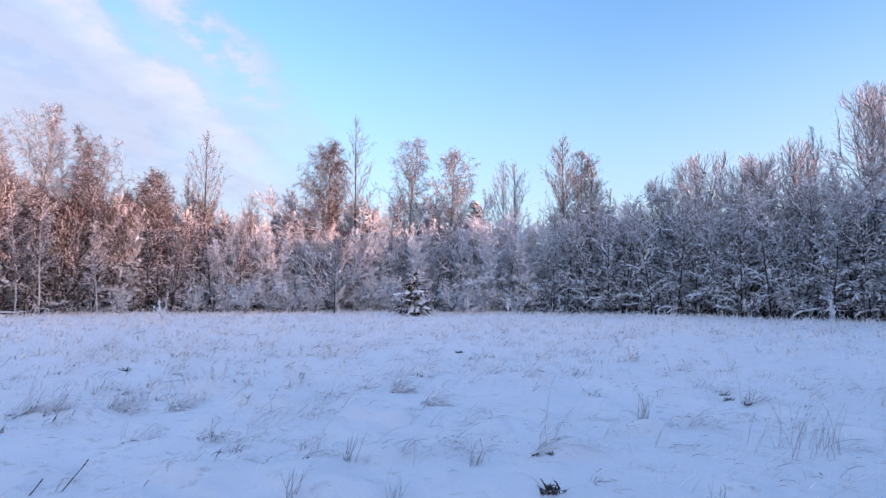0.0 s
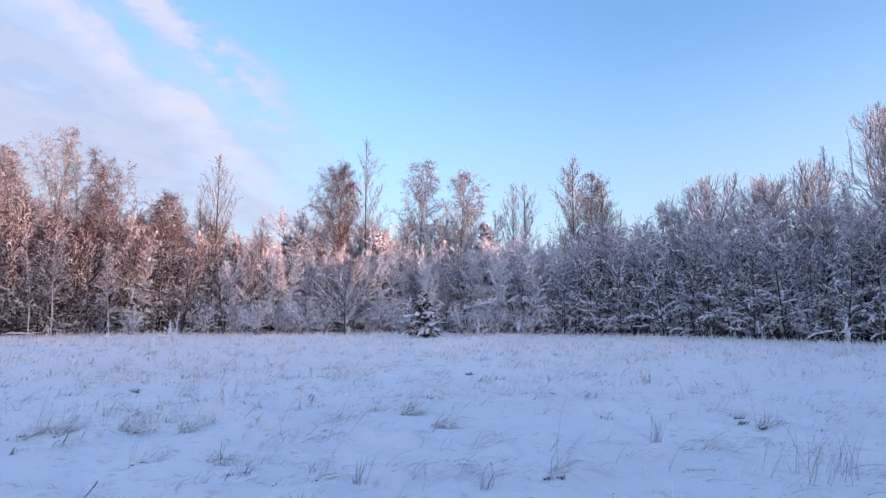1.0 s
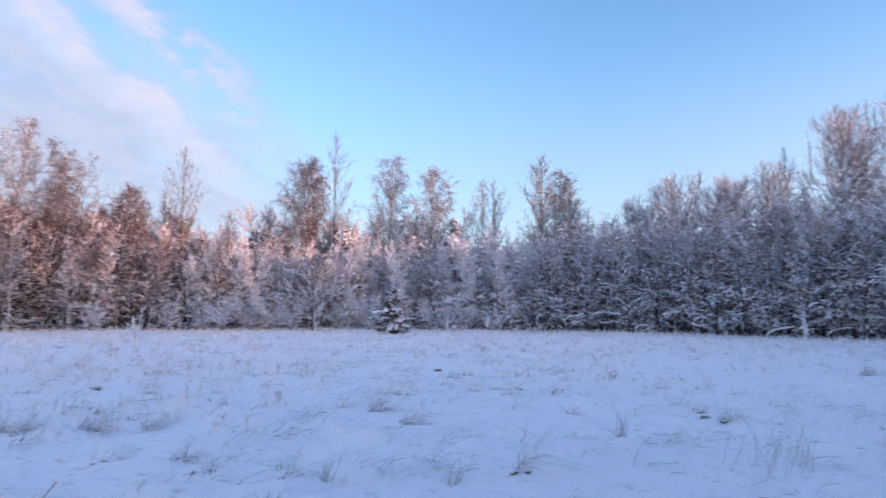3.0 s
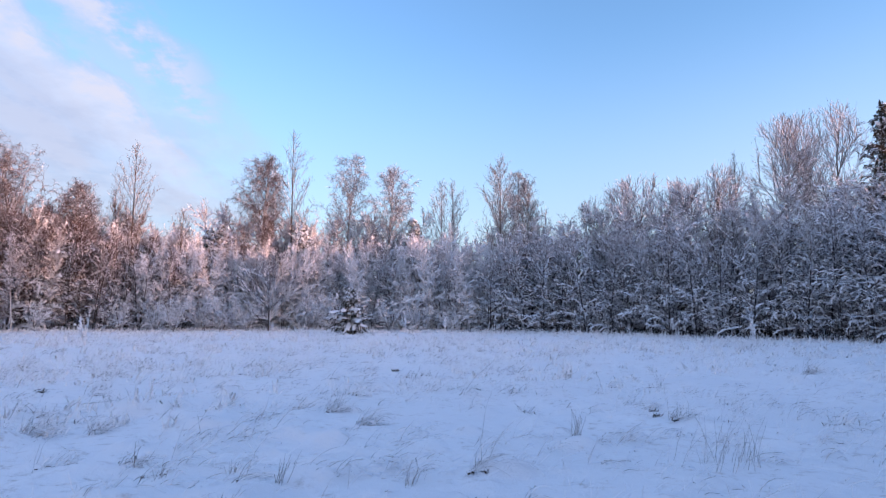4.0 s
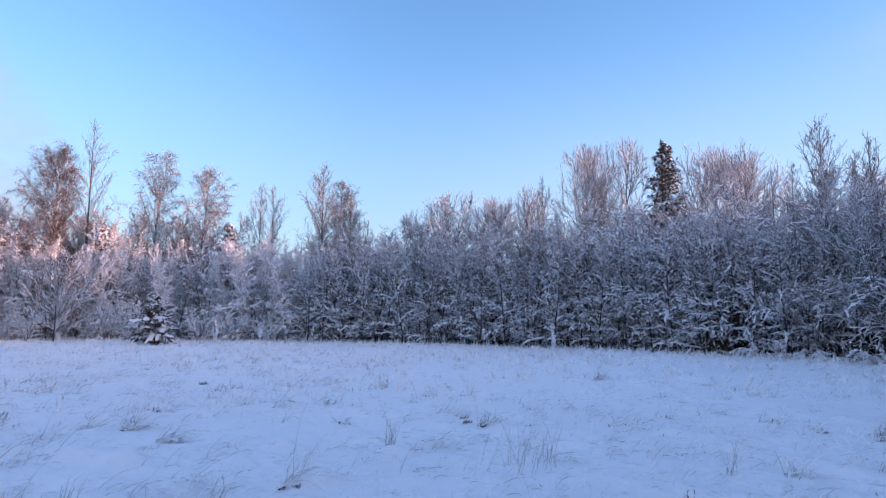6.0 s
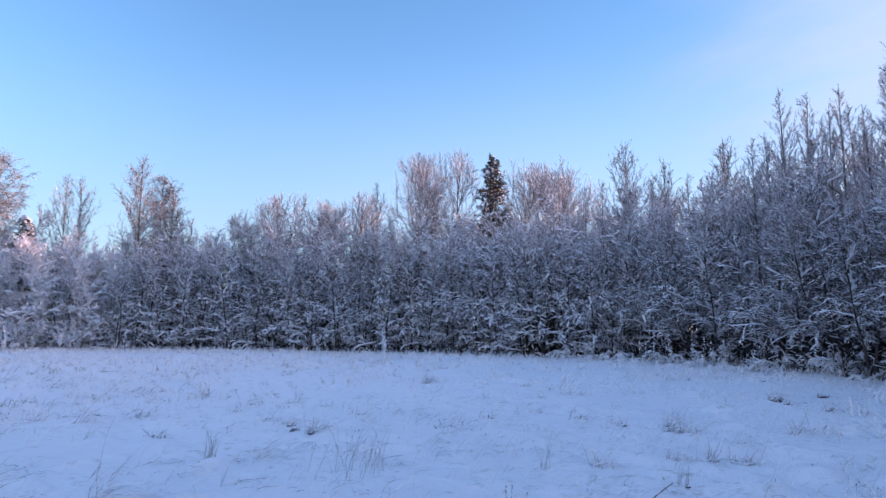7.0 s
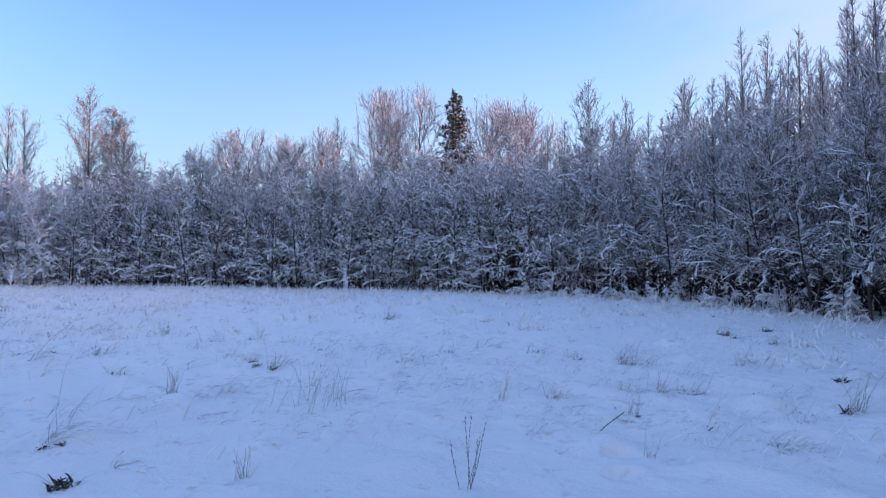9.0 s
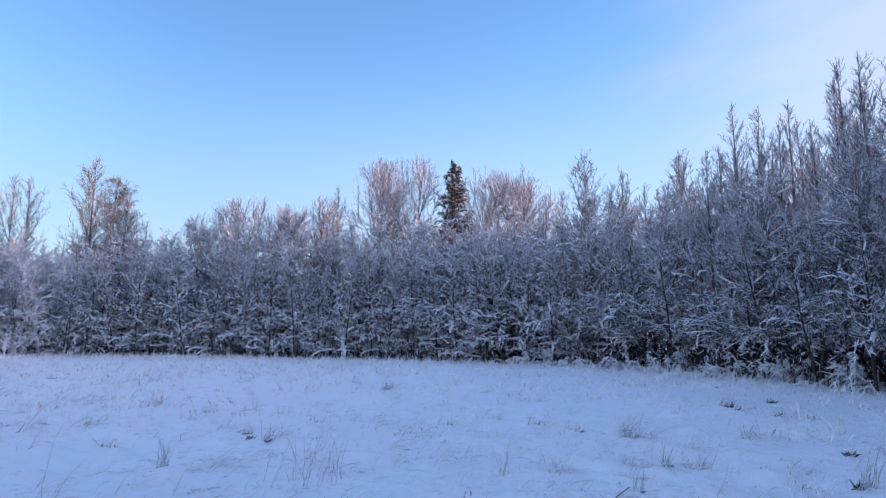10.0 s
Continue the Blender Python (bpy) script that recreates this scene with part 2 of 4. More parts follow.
def reach(start, way, middle, radii):
    """How far it is from start along way to an upright ellipsoid."""
    radii = np.asarray(radii, float)
    s, d = (start - np.asarray(middle, float)) / radii, way / radii
    a, half, c = (d * d).sum(-1), (s * d).sum(-1), (s * s).sum(-1) - 1
    root = np.sqrt(np.maximum(half * half - a * c, 0))
    return np.maximum((-half + root) / a, 0.0)


def thin_out(rng, own, length, *arrays):
    """Drops shoots of short parents, so that the crown is evenly filled."""
    keep = rng.random(len(own)) < np.clip(length[own] / (0.75 * length.max()), 0.12, 1.0)
    return [a[keep] for a in arrays]


class Chains:
    """Tapered, bent shoots: nodes (shoots, steps + 1, 3) and their radii."""

    def __init__(self, rng, start, way, length, r0, r1, steps, bend=0.0, shake=0.08):
        count = len(start)
        length, r0, r1, bend = (np.broadcast_to(np.asarray(v, float), (count,)) for v in (length, r0, r1, bend))
        spots, ways, d = [start], [], unit(way)
        for _ in range(steps):
            d = unit(d + rng.normal(0, shake, (count, 3)) + np.stack([0 * bend, 0 * bend, bend / steps], -1))
            spots.append(spots[-1] + d * (length / steps)[:, None])
            ways.append(d)
        self.nodes, self.ways, self.steps, self.length = np.stack(spots, 1), np.stack(ways, 1), steps, length
        k = np.linspace(0, 1, steps + 1)
        self.radii = r0[:, None] * (1 - k) + r1[:, None] * k

    def only(self, chosen):
        """The chosen shoots alone."""
        rng = np.random.default_rng(0)
        some = Chains(rng, self.nodes[chosen, 0], self.ways[chosen, 0], 1.0, 0.01, 0.01, 1)
        some.nodes, some.ways, some.radii, some.steps, some.length = self.nodes[chosen], self.ways[chosen], self.radii[chosen], self.steps, self.length[chosen]
        return some

    def spawn(self, rng, each, u0, u1, angle, even=False):
        """Starts and ways of shoots that leave these at the given angle in degrees."""
        count = len(self.nodes)
        u = np.tile(np.linspace(u0, u1, each), (count, 1)) + (rng.uniform(-0.5, 0.5, (count, each)) * (u1 - u0) / each if not even else 0)
        u = np.clip(u, 0, 0.999).ravel()
        own = np.repeat(np.arange(count), each)
        i = (u * self.steps).astype(int)
        f = (u * self.steps - i)[:, None]
        start = self.nodes[own, i] * (1 - f) + self.nodes[own, i + 1] * f
        along = self.ways[own, i]
        across = unit(np.cross(along, unit(rng.normal(0, 1, (len(u), 3)))))
        a = np.radians(angle(u) if callable(angle) else np.full(len(u), float(angle)))[:, None] * rng.uniform(0.75, 1.2, (len(u), 1))
        return start, unit(np.cos(a) * along + np.sin(a) * across), u, own

    def tubes(self, sides=3):
        count, rings = self.nodes.shape[:2]
        along = np.concatenate([self.ways[:, :1], self.ways], 1)
        ref = np.where(np.abs(along[..., 2:3]) > 0.9, np.array([1.0, 0, 0]), np.array([0, 0, 1.0]))
        side = unit(np.cross(along, ref))
        top = np.cross(side, along)
        turn = np.arange(sides) * 2 * np.pi / sides + np.pi / 2
        off = side[:, :, None] * np.cos(turn)[:, None] + top[:, :, None] * np.sin(turn)[:, None]
        verts = (self.nodes[:, :, None] + off * self.radii[:, :, None, None]).reshape(-1, 3)
        base = (np.arange(count)[:, None, None] * rings + np.arange(rings - 1)[None, :, None]) * sides
        k = np.arange(sides)
        quads = np.stack([base + k, base + (k + 1) % sides, base + sides + (k + 1) % sides, base + sides + k], -1).reshape(-1, 4)
        return verts, quads

    def ribbons(self, rng):
        """The thinnest shoots, one flat strip each."""
        count, rings = self.nodes.shape[:2]
        across = unit(np.cross(self.ways[:, 0], unit(rng.normal(0, 1, (count, 3)))))[:, None]
        verts = np.stack([self.nodes - across * self.radii[..., None], self.nodes + across * self.radii[..., None]], 2).reshape(-1, 3)
        base = (np.arange(count)[:, None] * rings + np.arange(rings - 1)[None, :]) * 2
        quads = np.stack([base, base + 1, base + 3, base + 2], -1).reshape(-1, 4)
        return verts, quads

    def snow(self, rng, width, height, steep=0.8, part=1.0, gain=None):
        """Clumps of snow along the upper side of the flatter stretches; gain: how much each shoot carries."""
        nodes, ways, radii = self.nodes, self.ways, self.radii
        count, rings = nodes.shape[:2]
        along = np.concatenate([ways[:, :1], ways], 1)
        side = unit(np.cross(along, np.array([0, 0, 1.0])))
        fat = rng.uniform(0.35, 1.3, (count, rings, 1))
        fat[:, -1] *= 0.4
        if gain is not None:
            fat *= np.asarray(gain)[:, None, None]
        rad = radii[..., None]
        up = np.array([0, 0, 1.0])
        left, right = nodes - side * (rad + width * fat), nodes + side * (rad + width * fat)
        crest = nodes + up * (rad + height * fat)
        verts = np.stack([left, crest, right], 2).reshape(-1, 3)
        keep = (np.abs(ways[..., 2]) < steep) & (rng.random((count, rings - 1)) < part)
        base = (np.arange(count)[:, None] * rings + np.arange(rings - 1)[None, :])[keep][:, None] * 3
        k = np.arange(2)
        quads = np.stack([base + k, base + k + 1, base + 3 + k + 1, base + 3 + k], -1).reshape(-1, 4)
        used, back = np.unique(quads, return_inverse=True)
        return verts[used], back.reshape(quads.shape)


def joined(pieces):
    verts, quads, at = [], [], 0
    for v, q in pieces:
        verts.append(v), quads.append(q + at)
        at += len(v)
    return np.concatenate(verts), np.concatenate(quads)


def part(name, pieces, mat, parent, label="", smooth=True):
    ob = new(name, quad_mesh(name, *joined(pieces), mat, smooth))
    ob.parent = parent
    return tagged(ob, label)


def loose(name, pieces, mat, parent, label=""):
    """A part that nobody could count."""
    return tagged(part(name, pieces, mat, parent, label), kind="stuff")


def thing(name, label, category, group=""):
    return tagged(new(name), label, category, group)


def settle(x, y, lift=-0.03):
    return float(ground_height(x, y)) + lift


# ---- ground ----
def make_ground():
    fan = np.radians(np.concatenate([np.arange(-42, 80.01, 0.55), np.arange(84, 318, 4.0)]))
    near = np.geomspace(1.2, 80, 350)
    rings = np.concatenate([[0.02, 0.4, 0.8], near, np.geomspace(86, 2500, 26)])
    x, y = rings[:, None] * np.sin(fan) + 0.2, rings[:, None] * np.cos(fan) - 0.3
    z = ground_height(x, y)
    verts = np.stack([x, y, z], -1).reshape(-1, 3)
    m, k = len(fan), np.arange(len(fan))
    base = np.arange(len(rings) - 1)[:, None] * m
    quads = np.stack([base + k, base + m + k, base + m + (k + 1) % m, base + (k + 1) % m], -1).reshape(-1, 4)
    ob = new("ground", quad_mesh("ground", verts, quads[:, ::-1], SNOW))
    tagged(ob, "open meadow under fresh snow with frosted grass stubble", "snow", kind="structure")


make_ground()


# ---- trees: one function for each kind ----
def alder_tree(seed, h, detail=2, twig=None, name="alder_tree", label="", stems=1, low=0.05, heavy=1.0, fuzz=1.0, lain=0.7):
    """Young, bushy tree: long snow-laden boughs below, a fine rimed top above."""
    rng = np.random.default_rng(seed)
    root = thing(name, label or "young bushy alder with thick white rime and snow-laden branches", "tree", "young alders along the meadow edge")
    angle = rng.uniform(0, 6.28, stems)
    lean = 0.0 if stems == 1 else 0.16
    start = np.stack([np.cos(angle) * 0.08, np.sin(angle) * 0.08, 0 * angle], -1) * (stems > 1)
    way = np.stack([np.cos(angle) * lean + rng.normal(0, 0.03, stems), np.sin(angle) * lean + rng.normal(0, 0.03, stems), 1 + 0 * angle], -1)
    tall = h * rng.uniform(0.82, 1.0, stems)
    tall[0] = h
    trunk = Chains(rng, start, way, tall, 0.008 * h, 0.012, 9, 0.12, 0.045)
    each = int((58 if detail > 1 else 44) / stems ** 0.75)
    s, d, u, own = trunk.spawn(rng, each, low, 0.95, lambda u: 66 - 38 * u)
    size = trunk.length[own] * (0.17 * (1 - u) ** 0.7 + 0.115) * rng.uniform(0.55, 1.3, len(u))
    boughs = Chains(rng, s, d, size, 0.016 + 0.014 * (1 - u), 0.011, 6, np.where(u < 0.45, -0.35, 0.25) * rng.uniform(-0.4, 1.9, len(u)), 0.20)
    s, d, v, own2 = boughs.spawn(rng, 7, 0.15, 0.98, 46)
    size2 = (boughs.length[own2] * 0.30 * (1.2 - 0.8 * v) + 0.20) * rng.uniform(0.6, 1.35, len(v))
    limbs = Chains(rng, s, d, size2, 0.014, 0.010, 3, np.where(u[own2] < 0.5, -0.5, 0.35), 0.20)
    s, d, w, own3 = limbs.spawn(rng, int((5 if detail > 1 else 3) * fuzz), 0.15, 1.0, 46)
    high = u[own2][own3]
    tips = Chains(rng, s, d, rng.uniform(0.16, 0.42, len(w)) * (0.7 + 0.5 * high), 0.0125, 0.008, 1, 0.1, 0.2)
    part("trunk", [trunk.tubes(5)], twig if twig is HOAR else ALDER_BARK, root, "dark trunk with rime")
    part("crown", [boughs.tubes() if detail > 1 else boughs.ribbons(rng), limbs.only(u[own2] < 0.68).ribbons(rng), tips.only(high < 0.68).ribbons(rng)], twig or ALDER_TWIG, root)
    loose("treetop", [limbs.only(u[own2] >= 0.68).ribbons(rng), tips.only(high >= 0.68).ribbons(rng)], twig or GREY_TWIG, root, "fine twigs grey with rime")
    carry = np.clip(1.05 - 0.30 * u, 0.3, 1.1) * rng.uniform(0.4, 1.3, len(u))
    load = [boughs.snow(rng, 0.066 * heavy, 0.120 * heavy, 0.97, lain, carry), limbs.snow(rng, 0.060 * heavy, 0.105 * heavy, 0.97, lain * 0.74, carry[own2])]
    loose("snow_load", load, BRANCH_SNOW, root, "snow lying on the branches")
    return root


def birch_tree(seed, h, full=1.0, wide=0.19, label="", bark=None, twig=None):
    """Tall birch with an oval crown of hanging twigs."""
    rng = np.random.default_rng(seed)
    root = thing("birch_tree", label or "tall birch with rimed hanging twigs and pale trunk", "tree", "tall trees of the wood")
    trunk = Chains(rng, np.zeros((1, 3)), np.array([[rng.normal(0, 0.012), rng.normal(0, 0.012), 1]]), h, 0.0078 * h, 0.016, 12, 0.1, 0.03)
    s, d, u, own = trunk.spawn(rng, int(62 * full), 0.30, 0.97, lambda u: 54 - 24 * u)
    size = reach(s, d, (0, 0, 0.60 * h), (wide * h, wide * h, 0.41 * h)) * rng.uniform(0.6, 0.9, len(u)) + 0.01 * h
    boughs = Chains(rng, s, d, size, 0.014 + 0.035 * (1 - u), 0.012, 5, 0.05, 0.11)
    s, d, v, own2 = boughs.spawn(rng, 14, 0.2, 1.0, 42)
    s, d, v, own2 = thin_out(rng, own2, boughs.length, s, d, v, own2)
    limbs = Chains(rng, s, d, rng.uniform(0.35, 0.85, len(v)) * (h / 16), 0.015, 0.010, 4, -0.3, 0.14)
    s, d, w, _ = limbs.spawn(rng, 11, 0.1, 1.0, 50)
    twigs = Chains(rng, s, d, rng.uniform(0.2, 0.55, len(w)) * (h / 16), 0.0125, 0.008, 2, -0.8, 0.16)
    part("trunk", [trunk.tubes(6)], bark or BIRCH_BARK, root, "pale birch trunk")
    part("crown", [boughs.tubes(), limbs.ribbons(rng), twigs.ribbons(rng)], twig or BIRCH_TWIG, root)
    loose("snow_load", [boughs.snow(rng, 0.024, 0.034, 0.9, 0.7), limbs.snow(rng, 0.022, 0.030, 0.85, 0.5)], BRANCH_SNOW, root, "snow lying on the branches")
    return root


def aspen_tree(seed, h, full=1.0, low=0.3, label="", fine=1.0, wide=0.145, spread=40, girth=0.0085, twig=None, sharp=40, load=1.0, point=1.8):
    """Slim tree with steep, sparse branches and bare tips."""
    rng = np.random.default_rng(seed)
    root = thing("aspen_tree", label or "slim bare aspen with steep frosted branches", "tree", "tall trees of the wood")
    trunk = Chains(rng, np.zeros((1, 3)), np.array([[rng.normal(0, 0.012), rng.normal(0, 0.012), 1]]), h, girth * h, 0.009, 12, 0.15, 0.007)
    slim = 1.0 if fine > 0.9 else 0.5
    s, d, u, own = trunk.spawn(rng, int(56 * full), low, 0.96, lambda u: spread - 12 * u)
    size = reach(s, d, (0, 0, 0.62 * h), (wide * h, wide * h, 0.40 * h)) * rng.uniform(0.5, 1.04, len(u)) * np.clip(point * (1 - u) ** 0.55, 0, 1) + 0.012 * h
    boughs = Chains(rng, s, d, size, (0.015 + 0.024 * (1 - u)) * slim, 0.009 * slim, 4, 0.30, 0.022)
    s, d, v, own2 = boughs.spawn(rng, 13 if fine > 0.9 else 17, 0.1, 0.98, sharp)
    s, d, v, own2 = thin_out(rng, own2, boughs.length, s, d, v, own2)
    twigs = Chains(rng, s, d, rng.uniform(0.25, 0.7, len(v)) * (h / 16) * fine, 0.0125 * fine, 0.010 * fine, 1, 0.3, 0.12)
    s, d, w, _ = twigs.spawn(rng, 4, 0.15, 0.97, sharp)
    tips = Chains(rng, s, d, rng.uniform(0.15, 0.42, len(w)) * (h / 16) * fine, 0.0105 * fine, 0.008 * fine, 1, 0.3, 0.1)
    part("trunk", [trunk.tubes(6)], ASPEN_BARK, root, "grey trunk")
    part("crown", [boughs.tubes(), twigs.ribbons(rng), tips.ribbons(rng)], twig or ASPEN_TWIG, root)
    carry = np.clip(1.35 - 1.25 * u, 0.12, 1.0)
    loose("snow_load", [boughs.snow(rng, 0.016 * load, 0.026 * load, 0.95, 0.6, carry), twigs.snow(rng, 0.006 * load, 0.012 * load, 0.9, 0.5, carry[own2])], BRANCH_SNOW, root, "thin snow on the branches")
    return root


def linden_tree(seed, h, label="", twig=None, load=1.0, low=0.68, wide=0.165, fork=0.36, thick=1.0, shake=0.045, arms=14, open_angle=62, bark=None):
    """Fan-shaped crown: stout limbs that branch three times and end in bare upright tips."""
    rng = np.random.default_rng(seed)
    root = thing("linden_tree", label or "fan-shaped bare tree evenly covered with white rime", "tree", "tall trees of the wood")
    trunk = Chains(rng, np.zeros((1, 3)), np.array([[0.02, 0.0, 1]]), h * 0.80, 0.010 * h, 0.025, 9, 0.1, 0.02)
    middle, radii = (0, 0, low * h), (wide * h, wide * h, (1.01 - low) * h)
    s, d, u, _ = trunk.spawn(rng, arms, fork, 0.98, lambda u: open_angle - 44 * (u - fork) / (1 - fork))
    arm = Chains(rng, s, d, reach(s, d, middle, radii) * rng.uniform(0.75, 1.0, len(u)), 0.0042 * h * (1.15 - 0.8 * u), 0.012, 7, 0.42, shake)
    s, d, v, own = arm.spawn(rng, 9, 0.12, 0.9, 34)
    limbs = Chains(rng, s, d, np.minimum(reach(s, d, middle, radii), 0.24 * h) * rng.uniform(0.6, 1.02, len(v)), 0.020, 0.010, 5, 0.18, shake)
    s, d, v, own = limbs.spawn(rng, 6, 0.15, 0.9, 30)
    boughs = Chains(rng, s, d, np.minimum(reach(s, d, middle, radii) + 0.3, 0.075 * h) * rng.uniform(0.5, 1.1, len(v)), 0.013, 0.009, 3, 0.2, 0.08)
    s, d, w, _ = boughs.spawn(rng, 3, 0.1, 0.95, 34)
    twigs = Chains(rng, s, d, rng.uniform(0.15, 0.42, len(w)) * (h / 16), 0.012 * thick, 0.008 * thick, 1, 0.2, 0.10)
    part("trunk", [trunk.tubes(6)], bark or ASPEN_BARK, root, "grey trunk")
    loose("limb", [arm.tubes(5), limbs.tubes()], bark or ASPEN_BARK, root, "bare grey limbs")
    part("crown", [boughs.ribbons(rng), twigs.ribbons(rng)], twig or ASPEN_TWIG, root)
    loose("snow_load", [arm.snow(rng, 0.014 * load, 0.022 * load, 0.95), limbs.snow(rng, 0.016 * load, 0.026 * load, 0.95, 0.7), boughs.snow(rng, 0.014 * load, 0.024 * load, 0.95, 0.5)], BRANCH_SNOW, root, "rime and snow on the limbs")
    return root


def spruce_tree(seed, h, detail=2, wide=0.25, snowy=1.0, label="", lumps=1.0):
    rng = np.random.default_rng(seed)
    root = thing("spruce_tree", label or "dark green spruce with snow on its drooping boughs", "tree", "spruces")
    trunk = Chains(rng, np.zeros((1, 3)), np.array([[0.0, 0.0, 1]]), h, 0.012 * h + 0.01, 0.01, 8, 0.1, 0.012)
    count = int((9 if detail > 1 else 3.2) * (8 + 1.4 * h))
    s, d, u, _ = trunk.spawn(rng, count, 0.04, 0.985, lambda u: 92 - 34 * u ** 2)
    size = (h * wide * (1 - u) ** 0.85 + 0.10 + 0.01 * h) * rng.uniform(0.6, 1.15, len(u))
    boughs = Chains(rng, s, d, size, 0.05 * (1 - u) + 0.02 if detail > 1 else 0.20 * (1 - u) + 0.05, 0.01 if detail > 1 else 0.05, 3, -0.35 + 0.35 * u, 0.10)
    s, d, v, own = boughs.spawn(rng, 10 if detail > 1 else 2, 0.1, 1.0, 48)
    sprays = Chains(rng, s, d, (boughs.length[own] * 0.40 * (1.15 - v) + 0.10 + 0.008 * h) * rng.uniform(0.7, 1.2, len(v)), 0.040 + 0.0018 * h if detail > 1 else 0.13, 0.012, 2 if detail > 1 else 1, -0.9, 0.12)
    part("trunk", [trunk.tubes(6)], SPRUCE_BARK, root, "brown trunk")
    part("needles", [boughs.tubes(), sprays.tubes()], NEEDLES, root)
    heap = (rng.random(len(u)) < 0.42) * rng.uniform(0.5, 1.5, len(u)) * lumps
    loose("snow_load", [boughs.snow(rng, 0.060 * snowy, 0.060 * snowy, 0.9, 0.7, heap + 0.01)] + ([sprays.snow(rng, 0.03 * snowy, 0.04 * snowy, 0.8, 0.3 * snowy, heap[own] + 0.01)] if detail > 1 else []), BRANCH_SNOW, root, "snow lying on the boughs")
    return root


def juniper(seed, h):
    """Dense bush of steep, dark stems that hold little snow."""
    rng = np.random.default_rng(seed)
    root = thing("juniper_bush", "dark olive juniper bush with hardly any snow on it", "bush", "junipers under the alders")
    a, r = rng.uniform(0, 6.28, 34), np.sqrt(rng.random(34))
    foot = np.stack([np.cos(a) * r * 0.13 * h, np.sin(a) * r * 0.13 * h, 0 * a], -1)
    stem = Chains(rng, foot, np.stack([np.cos(a) * r * 0.22, np.sin(a) * r * 0.22, 1 + 0 * a], -1), h * rng.uniform(0.6, 1.0, 34) * (1.1 - 0.45 * r), 0.016, 0.008, 6, 0.1, 0.05)
    s, d, u, _ = stem.spawn(rng, 26, 0.08, 0.98, 34)
    sprays = Chains(rng, s, d, (0.16 + 0.05 * h * (1 - u)) * rng.uniform(0.6, 1.2, len(u)), 0.028, 0.010, 2, 0.3, 0.15)
    loose("stem", [stem.tubes(4)], SPRUCE_BARK, root, "thin brown stems")
    part("needles", [sprays.tubes()], JUNIPER, root)
    loose("snow_load", [sprays.snow(rng, 0.02, 0.03, 0.8, 0.06)], BRANCH_SNOW, root, "crumbs of snow on the needles")
    return root


def shrub(seed, h, stems=12, spread=0.6, bend=-0.2, label="", name="shrub", heavy=1.9):
    """Many stems from one foot, thick with rime."""
    rng = np.random.default_rng(seed)
    root = thing(name, label or "low shrub whose fine twigs are white with rime", "shrub", "shrubs at the wood's edge")
    a = rng.uniform(0, 6.28, stems)
    r = rng.uniform(0.1, spread, stems)
    way = np.stack([np.cos(a) * r, np.sin(a) * r, 1 + 0 * a], -1)
    stem = Chains(rng, np.stack([np.cos(a) * 0.1, np.sin(a) * 0.1, 0 * a], -1), way, h * rng.uniform(0.7, 1.1, stems), 0.018, 0.009, 5, bend, 0.09)
    s, d, u, _ = stem.spawn(rng, 10, 0.15, 0.98, 42)
    boughs = Chains(rng, s, d, h * (0.28 * (1 - u) + 0.10) * rng.uniform(0.6, 1.2, len(u)), 0.011, 0.008, 3, bend, 0.12)
    s, d, v, _ = boughs.spawn(rng, 5, 0.25, 1.0, 44)
    twigs = Chains(rng, s, d, rng.uniform(0.08, 0.22, len(v)) * h ** 0.5, 0.014, 0.010, 1, 0, 0.1)
    loose("stem", [stem.tubes(4)], ALDER_TWIG, root)
    part("crown", [boughs.tubes(), twigs.ribbons(rng)], RIME, root)
    loose("snow_load", [stem.snow(rng, 0.016 * heavy, 0.025 * heavy, 0.9), boughs.snow(rng, 0.022 * heavy, 0.04 * heavy, 0.9, 0.55), twigs.snow(rng, 0.02 * heavy, 0.035 * heavy, 0.9, 0.35)], BRANCH_SNOW, root, "snow lying on the twigs")
    return root


def snowy_sapling(seed, h):
    """A knee- to man-high sapling buried in clumps of snow."""
    rng = np.random.default_rng(seed)
    root = thing("sapling", "small sapling plastered with thick clumps of snow", "sapling", "snowy saplings in the meadow")
    stem = Chains(rng, np.zeros((3, 3)), np.array([[0, 0, 1.0], [0.14, 0.08, 1], [-0.12, 0.05, 1]]), h * np.array([1.0, 0.8, 0.7]), 0.02, 0.012, 6, 0.0, 0.08)
    s, d, u, _ = stem.spawn(rng, 9, 0.3, 0.98, 50)
    twigs = Chains(rng, s, d, h * (0.15 * (1 - u) + 0.07) * rng.uniform(0.7, 1.2, len(u)), 0.018, 0.012, 3, 0.1, 0.12)
    part("stem", [stem.tubes(5)], RIME, root, "thin frosted stem")
    loose("twig", [twigs.tubes(5)], RIME, root)
    loose("snow_load", [stem.snow(rng, 0.040, 0.055, 1.1), twigs.snow(rng, 0.042, 0.072, 1.0, 0.85)], BRANCH_SNOW, root, "thick clumps of snow")
    return root


